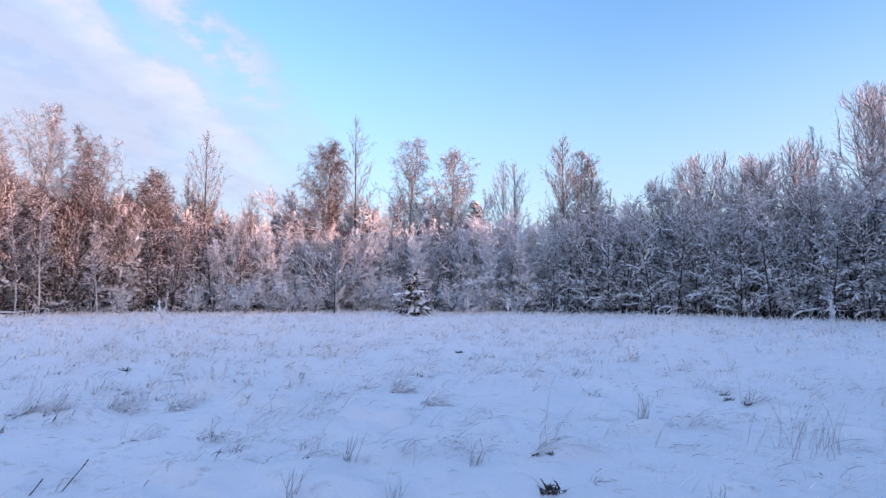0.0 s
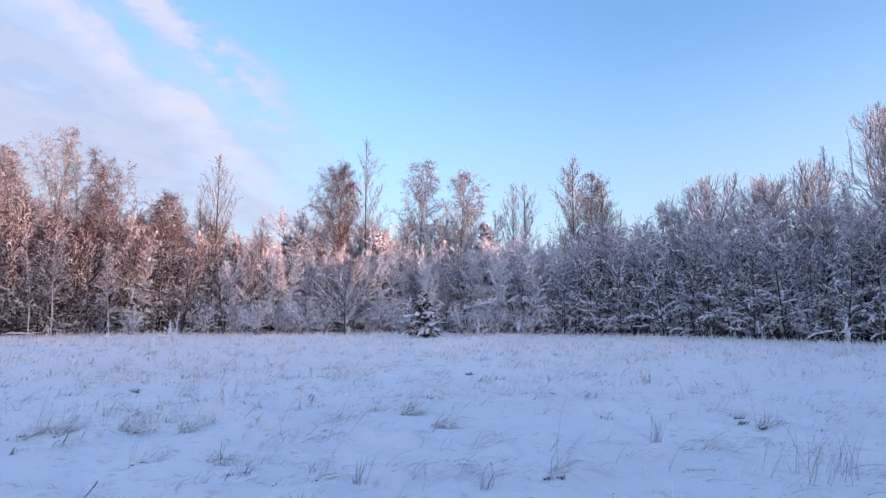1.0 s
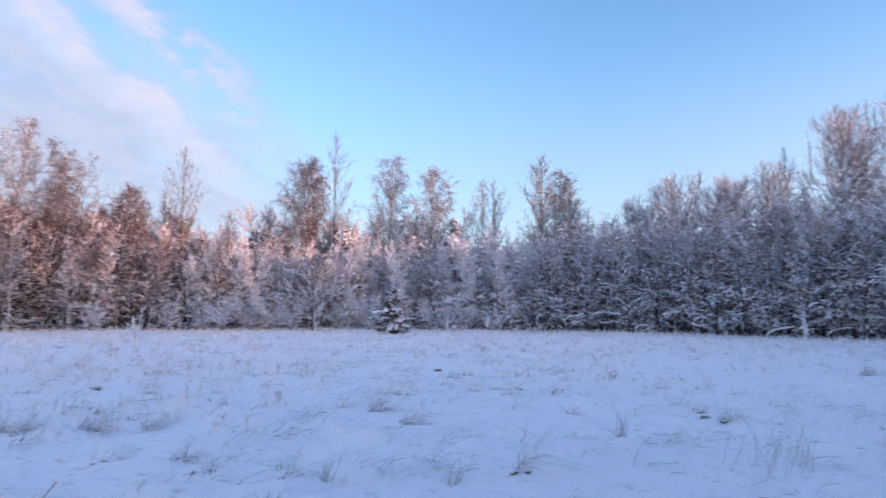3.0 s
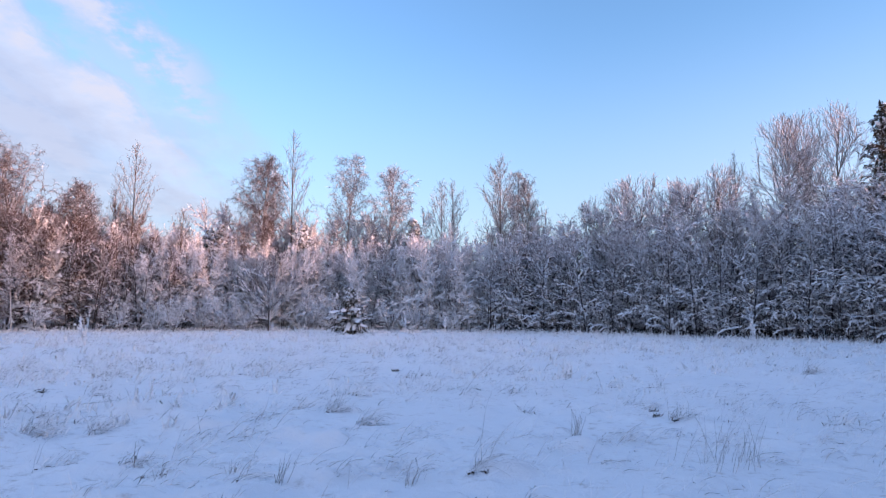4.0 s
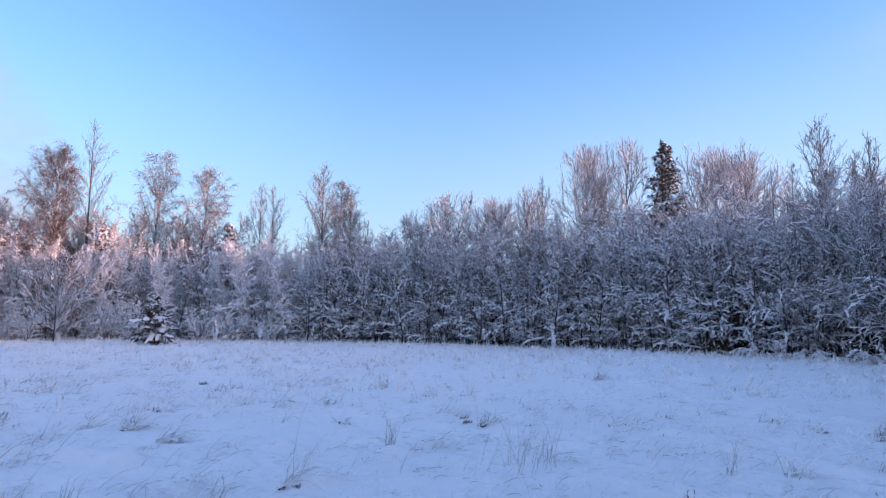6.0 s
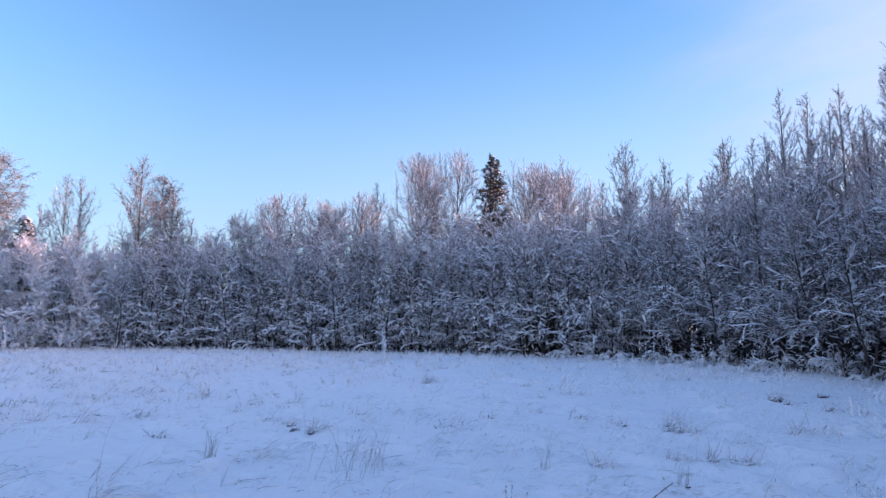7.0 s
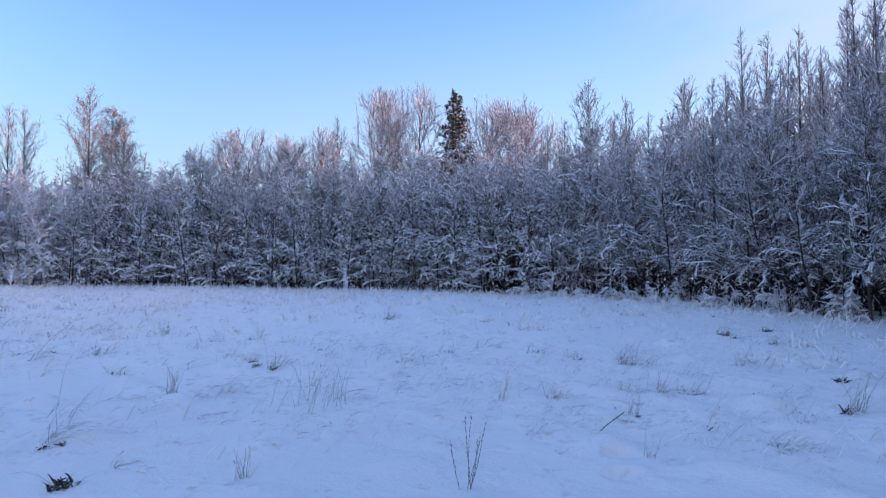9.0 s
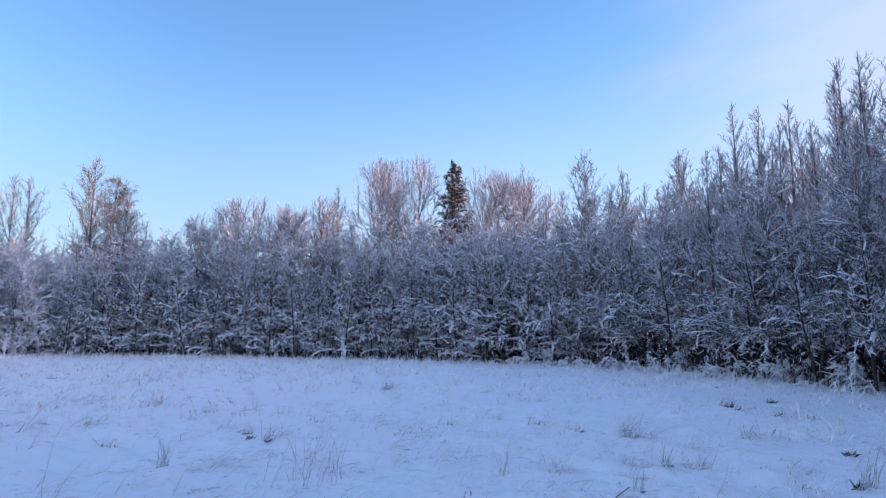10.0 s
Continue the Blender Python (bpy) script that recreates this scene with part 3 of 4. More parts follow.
# ---- key trees, each (x, y, height) ----
WOOD = {}
WOOD["birch"] = [
    (-44.1, 64.3, 18.9), (-45.8, 64.4, 19), (-43, 67.5, 22.9), (-4.5, 79.9, 21.1), (1.5, 76, 18.9), (15.7, 72.3, 17.7), (-40.1, 71.5, 16.4),
]
WOOD["broad_birch"] = [
    (-35.0, 68.3, 19.6), (-31.7, 71.3, 15.4), (-14.1, 76.7, 20.1),
]
WOOD["pale_birch"] = [
    (-38.3, 58.7, 10.5), (-36.8, 59.7, 11), (-33.1, 62.6, 9),
]
WOOD["dome"] = [
    (23.6, 61.2, 14.6), (24.6, 59, 15.1), (25.9, 56.7, 13.9), (25.9, 53.1, 13.6), (27.5, 50.8, 13.8), (21.2, 62.1, 13.3),
]
WOOD["oval_tree"] = [
    (12.7, 68.8, 18.9), (15.6, 68.4, 15.6),
]
WOOD["aspen"] = [
    (-39.2, 67.4, 16.3), (-26.9, 73.2, 20.6), (-29, 74.6, 16), (-22.4, 73.7, 13.6), (-10.9, 79.3, 23.8), (7, 77.7, 18.2), (8.8, 79.5, 18.5), (-33.3, 77.1, 16.8),
    (35, 60.6, 17.7), (37.6, 29.8, 15.3), (36.2, 21.2, 13.2), (39.3, 27.6, 13.5),
]
WOOD["tall_alder"] = [
    (29.7, 14.5, 13), (30.9, 14.1, 12.8), (32.5, 13.1, 13.3), (28.5, 14.5, 10.7), (30.3, 13, 11.8), (31.8, 12.1, 11.1), (29.1, 15.5, 10.7), (26.6, 8.6, 12.3),
    (25.9, 7.7, 12.1), (27.4, 9.5, 11.8), (28.6, 8.9, 12.2), (29.1, 10.6, 11.1), (32.9, 14.6, 12), (33.6, 13, 12.5), (32.2, 10.9, 12.7), (31.4, 17.6, 10.2),
    (33.3, 20.2, 10.7), (35.1, 23.1, 11.4), (35.5, 26.1, 12), (35.2, 29.7, 12.2), (35.1, 31.2, 12.1), (25.1, 6.7, 12.3), (24.3, 5.9, 11.5), (23.5, 5, 11.3),
]
WOOD["linden"] = [
    (35.3, 53.4, 18.9), (39.6, 52.8, 20.1), (44.7, 48.5, 19.1), (45.8, 44.7, 18.4), (48.8, 50.2, 19.8), (40.3, 57.2, 20.8), (45.6, 42, 16.7),
]
WOOD["spruce"] = [
    (-18.2, 76.6, 11.9), (-8.5, 75.0, 11.9), (3.6, 73.0, 12.3), (-19.8, 78.0, 11.6), (34.7, 41.4, 16.4),
]
WOOD["young_spruce"] = [
    (-2.5, 57.9, 4.05),
]
WOOD["juniper"] = [
    (30.7, 30.9, 4.6), (31.5, 30.4, 4.9), (32.3, 29.3, 3.9), (30.0, 31.6, 3.2),
]
WOOD["round_tree"] = [
    (-11.3, 68.1, 7.8),
]
WOOD["shrub"] = [
    (-32, 64.5, 2.6), (-20.2, 67, 3.6), (-25.5, 67.9, 3.8), (-16.2, 69.1, 3.6), (-7.9, 69.4, 4.6), (-4.6, 68.8, 4.0), (-13.6, 69.2, 3.2), (3.6, 65.6, 3.4), (-22.3, 68.4, 3.4), (-18.4, 69.4, 4.4),
    (0.9, 67, 3.1), (-6.9, 69.7, 3.6), (7, 63.1, 2.4),
]
WOOD["bent"] = [
    (29, 20.4, 1.3), (28.1, 18.2, 1.1), (29.4, 25.7, 1.4), (27.1, 15.1, 0.8), (29, 23, 1.2), (29.6, 27.7, 1.7), (27.3, 13.8, 1.5), (26.6, 12.4, 1.8), (25.8, 10.9, 1.4), (24.8, 9.5, 1.7), (23.7, 8.2, 1.5), (29.1, 17.5, 1.6),
]
WOOD["sapling"] = [
    (-14.9, 35.0, 1.95), (5.6, 56.7, 1.8), (-9.8, 61.2, 1.2), (2.3, 60, 2), (21.5, 36.1, 1.7),
]


def stand(ob, x, y, turn=None, scale=1.0):
    ob.matrix_basis = pose(x, y, settle(x, y), 0, 0, turn if turn is not None else (x * 37 + y * 91) % 360) @ Matrix.Scale(scale, 4)
    return ob


def place_keys():
    seed = 100
    for kind, spots in WOOD.items():
        for x, y, h in spots:
            seed += 1
            if kind == "birch":
                stand(birch_tree(seed, h, 1.3 if x < -30 else 1.1), x, y)
            elif kind == "broad_birch":
                stand(birch_tree(seed, h, 2.0, 0.215, "broad birch with dense russet twigs dusted with rime", twig=RUSSET_TWIG), x, y)
            elif kind == "pale_birch":
                stand(birch_tree(seed, h, 0.5, 0.13, "slender young birch with a white trunk at the meadow edge", WHITE_BARK), x, y)
            elif kind == "aspen":
                stand(aspen_tree(seed, h), x, y)
            elif kind == "tall_alder":
                stand(aspen_tree(seed, h, 1.9, 0.16, "tall grey alder with steep snow-dusted branches", 0.55, 0.115, 48, 0.0095, TALL_TWIG, 36, 2.6, 1.55), x, y)
            elif kind == "linden":
                stand(linden_tree(seed, h, twig=GREY_TWIG, load=1.15, wide=0.19, low=0.66, arms=18, open_angle=66), x, y)
            elif kind == "dome":
                stand(linden_tree(seed, h, "round-topped bare tree with dense lilac-brown twigs and rime", GREY_TWIG, 1.3, 0.70, 0.19, 0.40, 1.2, 0.10, 14, 66), x, y)
            elif kind == "oval_tree":
                stand(aspen_tree(seed, h, 2.0, 0.30, "oval-crowned tree with dense brown frosted branches", 1.0, 0.155, 52, 0.0095), x, y)
            elif kind == "spruce":
                stand(spruce_tree(seed, h, wide=0.275 if h > 14 else 0.36, snowy=1.5 if h > 14 else 2.2, lumps=1.1 if h > 14 else 1.8), x, y)
            elif kind == "young_spruce":
                stand(spruce_tree(seed, h, wide=0.66, snowy=1.5, label="small young spruce half buried in snow", lumps=2.0), x, y)
            elif kind == "juniper":
                stand(juniper(seed, h), x, y)
            elif kind == "round_tree":
                stand(linden_tree(seed, h, "small fan-shaped tree white with rime at the meadow edge", ALDER_TWIG, 3.4, 0.5, 0.52, 0.12, 1.5, 0.10, 18, 66, ALDER_BARK), x, y)
            elif kind == "shrub":
                stand(shrub(seed, h), x, y)
            elif kind == "bent":
                stand(shrub(seed, h, 7, 1.0, -1.5, "shrub bent to the ground under heavy snow", heavy=1.5), x, y)
            elif kind == "sapling":
                stand(snowy_sapling(seed, h), x, y)


place_keys()


def fallen_log(seed, x, y, long):
    """A thin trunk that lies propped on its branch stubs, capped with snow."""
    rng = np.random.default_rng(seed)
    root = thing("fallen_log", "thin fallen trunk capped with snow at the foot of the wood", "log")
    stem = Chains(rng, np.array([[0, 0, 0.42]]), np.array([[1.0, 0.1, 0.02]]), long, 0.07, 0.05, 7, 0.0, 0.03)
    s, d, u, _ = stem.spawn(rng, 5, 0.15, 0.95, 80)
    d[:, 2] = -1.3
    stub = Chains(rng, s, d, 0.5, 0.03, 0.02, 2, 0, 0.05)
    part("trunk", [stem.tubes(8)], ALDER_BARK, root, "dark bark")
    loose("branch_stub", [stub.tubes(4)], ALDER_BARK, root)
    loose("snow_load", [stem.snow(rng, 0.05, 0.10, 1.0)], BRANCH_SNOW, root, "ridge of snow along the trunk")
    return stand(root, x, y, 30)


fallen_log(990, -39.5, 57.6, 2.4)

# ---- the wood's edge: bearing (degrees clockwise from +y) and distance ----
EDGE = [(-46, 66), (-36, 70), (-27, 74), (-10, 73), (0, 69), (8, 63.5), (15, 59), (22, 54), (30, 49.5), (38, 46), (45, 42.5), (54, 38), (63, 31), (70.5, 25.5), (80, 20), (95, 16)]


def edge_point(s):
    """The place s metres along the edge, and the way into the wood."""
    pts = np.array([(r * math.sin(radians(b)), r * math.cos(radians(b))) for b, r in EDGE])
    run = np.concatenate([[0], np.cumsum(np.linalg.norm(np.diff(pts, axis=0), axis=1))])
    s = min(max(s, 0), run[-1] - 1e-6)
    i = int(np.searchsorted(run, s, "right")) - 1
    f = (s - run[i]) / (run[i + 1] - run[i])
    spot = pts[i] * (1 - f) + pts[i + 1] * f
    return spot, spot / np.linalg.norm(spot), run[-1]


def bearing(x, y):
    return math.degrees(math.atan2(x, y))


def canopy(b):
    """How high the young trees reach at a bearing."""
    return float(np.interp(b, [-46, -22, -17, -12, -6, 0, 8, 15, 22, 30, 45, 55, 62, 70, 95], [13.0, 12.6, 10.9, 10.0, 10.0, 9.9, 10.3, 11.0, 11.1, 10.5, 10.2, 10.0, 9.2, 8.6, 8.6]))


def fill_edge():
    rng = np.random.default_rng(7)
    near = [alder_tree(200 + i, 10.0, 2, stems=(1, 2, 1, 3, 1, 2)[i], heavy=1.0) for i in range(6)]
    clear = [alder_tree(210 + i, 10.0, 3, stems=(1, 2, 1)[i], low=0.17, heavy=0.56, fuzz=1.4, lain=0.95, label="young alder with bare dark stem and snowy upper branches") for i in range(3)]
    far = [alder_tree(220 + i, 10.0, 1, stems=(1, 2, 1, 2)[i]) for i in range(4)]
    brown = [alder_tree(240 + i, 10.0, 1, BROWN_TWIG, stems=(1, 2, 1)[i], heavy=0.5, fuzz=2.0, label="young leafless tree with russet twigs and patches of snow") for i in range(3)]
    slender = [alder_tree(215 + i, 10.0, 1, stems=(1, 2)[i], low=0.15, heavy=0.75, lain=0.85, label="slender young alder dusted with rime") for i in range(2)]
    dusted = [alder_tree(250 + i, 10.0, 1, BIRCH_TWIG, stems=(1, 2)[i], heavy=1.25, fuzz=2.0, lain=0.85, label="young leafless tree with brown twigs under fresh snow") for i in range(2)]
    white = [alder_tree(260 + i, 10.0, 2, HOAR, stems=(2, 1, 2)[i], low=0.02, heavy=1.8, fuzz=1.4, lain=0.85, label="bushy young tree so thick with rime that it looks white") for i in range(3)]
    bare = [alder_tree(218 + i, 10.0, 3, stems=(2, 3)[i], low=0.22, heavy=0.56, fuzz=1.4, lain=0.95, label="young alder with bare dark feet and snow-laden boughs") for i in range(2)]
    tall = [aspen_tree(230 + i, 16.0, 1.8, 0.16, "tall grey alder with steep snow-dusted branches", 0.58, 0.115, 48, 0.0085, TALL_TWIG, 36, 2.6, 1.55) for i in range(3)]
    used = set()
    total = edge_point(0)[2]
    for row, (depth, gap) in enumerate(((0.8, 1.9), (3.0, 2.0), (5.8, 2.4), (9.0, 2.9), (13.0, 4.2), (19.0, 5.2))):
        s = rng.uniform(0, gap)
        while s < total:
            spot, way, _ = edge_point(s)
            deep = depth + rng.uniform(-0.9, 0.9)
            x, y = spot + way * deep
            b = bearing(x, y)
            s += gap * rng.uniform(0.75, 1.25) * (0.75 if b < 6 else 1.0)
            # heights along the edge
            h = canopy(b) * rng.uniform(0.86, 1.06) * np.interp(b, [38, 50], [(0.80, 0.92, 1.0, 1.03, 1.08, 1.12)[row], (0.80, 0.92, 1.0, 1.10, 1.22, 1.34)[row]])
            if row > 2 and -14 < b < 3:
                h *= 1.28     # older brown growth behind the white front
            if row > 3:
                h *= np.interp(b, [49, 60], [1.0, 1.12])     # deepest rows, mostly hidden, raised to keep low sun off the left wood
            # russet growth fades into white, and white into the grey alders
            russet = np.interp(b, [-26, -17, -11, 1, 6], [0.92, 0.50, *[(0.0, 0.1, 0.2, 0.8, 0.9, 0.9)[row]] * 2, 0.0])
            hoary = np.interp(b, [-30, -21, -4, 5, 15], [0.15, 0.75, 0.65, 0.45, 0.0])
            draw, second = rng.random(), rng.random()
            if draw < russet:
                pool = dusted if b > -17 else brown
            elif second < hoary:
                pool = white
            elif 64.8 < b < 70.2 and row < 3:
                pool = bare
            elif b > 52:
                pool = clear if row < 2 else slender
            else:
                pool = near if row < 3 else far
            size = 10.0
            if h > 12.5 and b > 30:
                pool, size = tall, 16.0
            proto = pool[rng.integers(len(pool))]
            m = pose(x, y, settle(x, y), rng.normal(0, 1.5), rng.normal(0, 1.5), rng.uniform(0, 360))
            k = h / size
            if proto in used:
                ob = copy_thing(proto, m)
            else:
                ob = proto
                used.add(proto)
            ob.matrix_basis = m @ Matrix.Diagonal((k * rng.uniform(0.9, 1.15), k * rng.uniform(0.9, 1.15), k, 1))
    for proto in near + clear + bare + tall + slender + far + brown + dusted + white:
        if proto not in used:
            spot, way, _ = edge_point(rng.uniform(0, total))
            stand(proto, *(spot + way * 16))


fill_edge()


def stems_object(name, label, spots, heights, mat, seed, each, twig, r, snow=0.0):
    rng = np.random.default_rng(seed)
    count = len(spots)
    way = np.stack([rng.normal(0, 0.12, count), rng.normal(0, 0.12, count), np.ones(count)], -1)
    start = np.stack([spots[:, 0], spots[:, 1], ground_height(spots[:, 0], spots[:, 1]) - 0.03], -1)
    stem = Chains(rng, start, way, heights, r, r * 0.4, 3, 0, 0.08)
    s, d, u, own = stem.spawn(rng, each, 0.12, 0.98, 55)
    tw = Chains(rng, s, d, heights[own] * twig * rng.uniform(0.5, 1.2, len(u)), r * 0.8, r * 0.5, 2, -0.1, 0.2)
    pieces = [stem.tubes(), tw.ribbons(rng)]
    ob = new(name, quad_mesh(name, *joined(pieces), mat))
    tagged(ob, label, "thicket", kind="stuff")
    if snow:
        top = new(name + "_snow", quad_mesh(name + "_snow", *tw.snow(rng, 0.012, 0.02, 0.8, snow), BRANCH_SNOW))
        tagged(top, "snow caught on the thicket's twigs", "snow", kind="stuff")


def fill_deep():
    """Stems deep in the wood and low edge growth, shade put into their colour."""
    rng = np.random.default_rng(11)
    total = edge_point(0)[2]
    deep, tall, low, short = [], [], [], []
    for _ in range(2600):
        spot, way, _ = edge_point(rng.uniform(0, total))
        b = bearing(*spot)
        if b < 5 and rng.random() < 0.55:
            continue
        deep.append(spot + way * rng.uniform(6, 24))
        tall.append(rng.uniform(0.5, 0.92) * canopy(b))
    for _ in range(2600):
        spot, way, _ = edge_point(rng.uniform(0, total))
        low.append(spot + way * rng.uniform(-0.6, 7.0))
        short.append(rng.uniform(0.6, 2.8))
    stems_object("thicket", "crowded stems and twigs deep in the wood, coloured dark for the shade there", np.array(deep), np.array(tall), SHADE_TWIG, 12, 12, 0.17, 0.055)
    stems_object("undergrowth", "low tangled brush with snow, coloured dark for the shade under the trees", np.array(low), np.array(short), SHADE_TWIG, 13, 8, 0.30, 0.018, 0.3)


fill_deep()


def unseen_wood():
    """Unseen spruces added behind the stand and round the meadow to block light."""
    rng = np.random.default_rng(21)
    protos = [spruce_tree(300 + i, 11.0, 1, 0.2, 0.8, "dense unseen spruce with snowy boughs, added round the meadow to block the sun") for i in range(3)]
    count = 0
    along, across = Vector((sun_dir.x, sun_dir.y)).normalized(), Vector((-sun_dir.y, sun_dir.x)).normalized()
    for row in range(2):
        # tall belt added beyond the stand, sized to keep low sun off the meadow
        for p in np.arange(-7.2 + 1.3 * row, 76, 2.6):
            x, y = along * (40.0 + 5 * row + rng.uniform(-1.5, 1.5)) + across * (p + rng.uniform(-0.6, 0.6))
            m = pose(x, y, settle(x, y), 0, 0, rng.uniform(0, 360)) @ Matrix.Scale(rng.uniform(1.34, 1.52) * np.interp(p, [22, 32, 50], [1.19, 1.12, 1.0]), 4)
            ob = protos[count] if count < 3 else copy_thing(protos[count % 3], m)
            ob.matrix_basis = m
            count += 1
    for row, depth in enumerate((0, 4, 9)):
        for b in np.concatenate([np.arange(84 + row % 2 * 2.5, 150, 5.0), np.arange(150, 318, 12.0) if row < 2 else []]):
            r = np.interp(b, [84, 100, 120, 150, 180, 250, 318], [20, 14, 13, 19, 32, 60, 74]) + depth + rng.uniform(-1.5, 1.5)
            b2 = radians(b + rng.uniform(-2, 2))
            x, y = r * math.sin(b2), r * math.cos(b2)
            m = pose(x, y, settle(x, y), 0, 0, rng.uniform(0, 360))
            k = rng.uniform(0.85, 1.1)
            ob = protos[count] if count < 3 else copy_thing(protos[count % 3], m)
            # those right of and behind the eye are enlarged to darken the field
            ob.matrix_basis = m @ Matrix.Scale(k * (1.15 if b < 112 else 1.6 if b < 150 else 1.0), 4)
            count += 1


unseen_wood()


# ---- grass ----
def blades(rng, feet, height, lean, bend, r, steps=4, wind=(0.0, 0.0)):
    count = len(feet)
    a = rng.uniform(0, 6.28, count)
    way = np.stack([np.cos(a) * lean + wind[0], np.sin(a) * lean + wind[1], np.ones(count)], -1) + rng.normal(0, 0.12, (count, 3))
    return Chains(rng, feet, way, height, r, r * 0.4, steps, bend, 0.1)


def field_grass():
    rng = np.random.default_rng(31)
    def scatter(count, r0, r1, power):
        r = r0 + (r1 - r0) * rng.random(count) ** power
        b = np.radians(rng.uniform(-42, 82, count))
        x, y = r * np.sin(b), r * np.cos(b)
        patch = value_noise(x / 3.1, y / 3.1, 41) + 0.6 * value_noise(x / 0.9, y / 0.9, 42)
        keep = patch + rng.normal(0, 0.2, count) > 0.35
        limit = np.interp(np.degrees(b), [e[0] for e in EDGE], [e[1] for e in EDGE])
        keep &= r < limit + 1
        x, y, r = x[keep], y[keep], r[keep]
        return np.stack([x, y, ground_height(x, y) - 0.02], -1), r
    feet, r = scatter(26000, 4.0, 26, 0.8)
    fine = blades(rng, feet, rng.uniform(0.06, 0.32, len(feet)) * rng.uniform(0.5, 1.0, len(feet)), 0.55, rng.uniform(-2.2, -0.2, len(feet)), 0.0024 + 0.00016 * r, 3, (0.35, 0.0))
    ob = new("meadow_grass", quad_mesh("meadow_grass", *fine.ribbons(rng), RIMED_GRASS))
    tagged(ob, "thin frosted blades of dry grass poking through the snow", "grass", kind="stuff")
    feet, r = scatter(110000, 14, 74, 0.9)
    far = blades(rng, feet, rng.uniform(0.08, 0.38, len(feet)) * rng.uniform(0.5, 1.0, len(feet)), 0.5, rng.uniform(-1.6, 0.0, len(feet)), 0.004 + 0.00022 * r, 2, (0.3, 0.0))
    ob = new("distant_grass", quad_mesh("distant_grass", *far.ribbons(rng), RIMED_GRASS))
    tagged(ob, "frosted grass and stubble on the far meadow", "grass", kind="stuff")


field_grass()


def rimed_clumps():
    """Knee-high tufts so thick with rime that they stand white over the snow."""
    rng = np.random.default_rng(33)
    count, each = 5200, 9
    b, r = np.radians(rng.uniform(-42, 80, count)), 9 + 60 * rng.random(count) ** 0.8
    limit = np.interp(np.degrees(b), [e[0] for e in EDGE], [e[1] for e in EDGE])
    x, y = r * np.sin(b), r * np.cos(b)
    keep = (r < limit) & (value_noise(x / 4.5, y / 4.5, 63) + 0.7 * value_noise(x / 1.3, y / 1.3, 64) + rng.normal(0, 0.3, count) + np.interp(r, [9, 30], [-0.75, 0.15]) > 0.0)
    tall = np.repeat(rng.uniform(0.12, 0.42, keep.sum()), each)
    x, y = np.repeat(x[keep], each), np.repeat(y[keep], each)
    x, y = x + rng.normal(0, 0.10, len(x)), y + rng.normal(0, 0.10, len(y))
    feet = np.stack([x, y, ground_height(x, y) - 0.03], -1)
    far = np.hypot(x, y)
    tuft = blades(rng, feet, tall * rng.uniform(0.5, 1.1, len(x)), 0.30, rng.uniform(-1.6, -0.1, len(x)), 0.009 + 0.00045 * far, 3, (0.18, 0.0))
    ob = new("rimed_grass", quad_mesh("rimed_grass", *joined([tuft.ribbons(rng), tuft.snow(rng, 0.012, 0.02, 0.99, 0.4)]), RIMED_GRASS))
    tagged(ob, "tufts of standing grass white with rime", "grass", kind="stuff")


rimed_clumps()


def bent_grass():
    """Clumps of long grass that lean with the wind, all over the meadow."""
    rng = np.random.default_rng(37)
    b, r = np.radians(rng.uniform(-42, 80, 640)), 6.5 + 42 * rng.random(640) ** 1.25
    limit = np.interp(np.degrees(b), [e[0] for e in EDGE], [e[1] for e in EDGE])
    x, y = r * np.sin(b), r * np.cos(b)
    keep = (r < limit - 1) & (value_noise(x / 6.0, y / 6.0, 62) + rng.normal(0, 0.35, 640) > -0.15)
    x, y = np.repeat(x[keep], 16), np.repeat(y[keep], 16)
    wide = np.repeat(rng.uniform(0.08, 0.35, keep.sum()), 16)
    x, y = x + rng.normal(0, 1, len(x)) * wide, y + rng.normal(0, 1, len(y)) * wide
    feet = np.stack([x, y, ground_height(x, y) - 0.02], -1)
    far = np.hypot(x, y)
    long = blades(rng, feet, rng.uniform(0.12, 0.5, len(x)), 0.35, rng.uniform(-2.4, -0.6, len(x)), 0.0026 + 0.00019 * far, 5, (0.75, 0.0))
    ob = new("bent_grass", quad_mesh("bent_grass", *joined([long.ribbons(rng), long.snow(rng, 0.004, 0.012, 0.8, 0.3)]), PALE_STRAW))
    tagged(ob, "clumps of long dry grass leaning over the snow", "grass", kind="stuff")


bent_grass()


def fringe():
    """Frosted tall grass where the meadow meets the trees."""
    rng = np.random.default_rng(71)
    total = edge_point(0)[2]
    spots = []
    for _ in range(13000):
        spot, way, _ = edge_point(rng.uniform(0, total))
        if rng.random() > np.interp(bearing(*spot), [25, 50], [1.0, 0.2]):
            continue
        spots.append(spot + way * (rng.normal(-1.8, 1.7)))
    spots = np.array(spots)
    feet = np.stack([spots[:, 0], spots[:, 1], ground_height(spots[:, 0], spots[:, 1]) - 0.02], -1)
    r = np.hypot(spots[:, 0], spots[:, 1])
    tall = blades(rng, feet, rng.uniform(0.15, 0.75, len(feet)) * rng.uniform(0.5, 1, len(feet)), 0.35, rng.uniform(-1.0, 0.0, len(feet)), 0.005 + 0.00026 * r, 3, (0.15, 0.0))
    ob = new("fringe_grass", quad_mesh("fringe_grass", *tall.ribbons(rng), RIMED_GRASS))
    tagged(ob, "tall frosted grass along the foot of the trees", "grass", kind="stuff")


fringe()


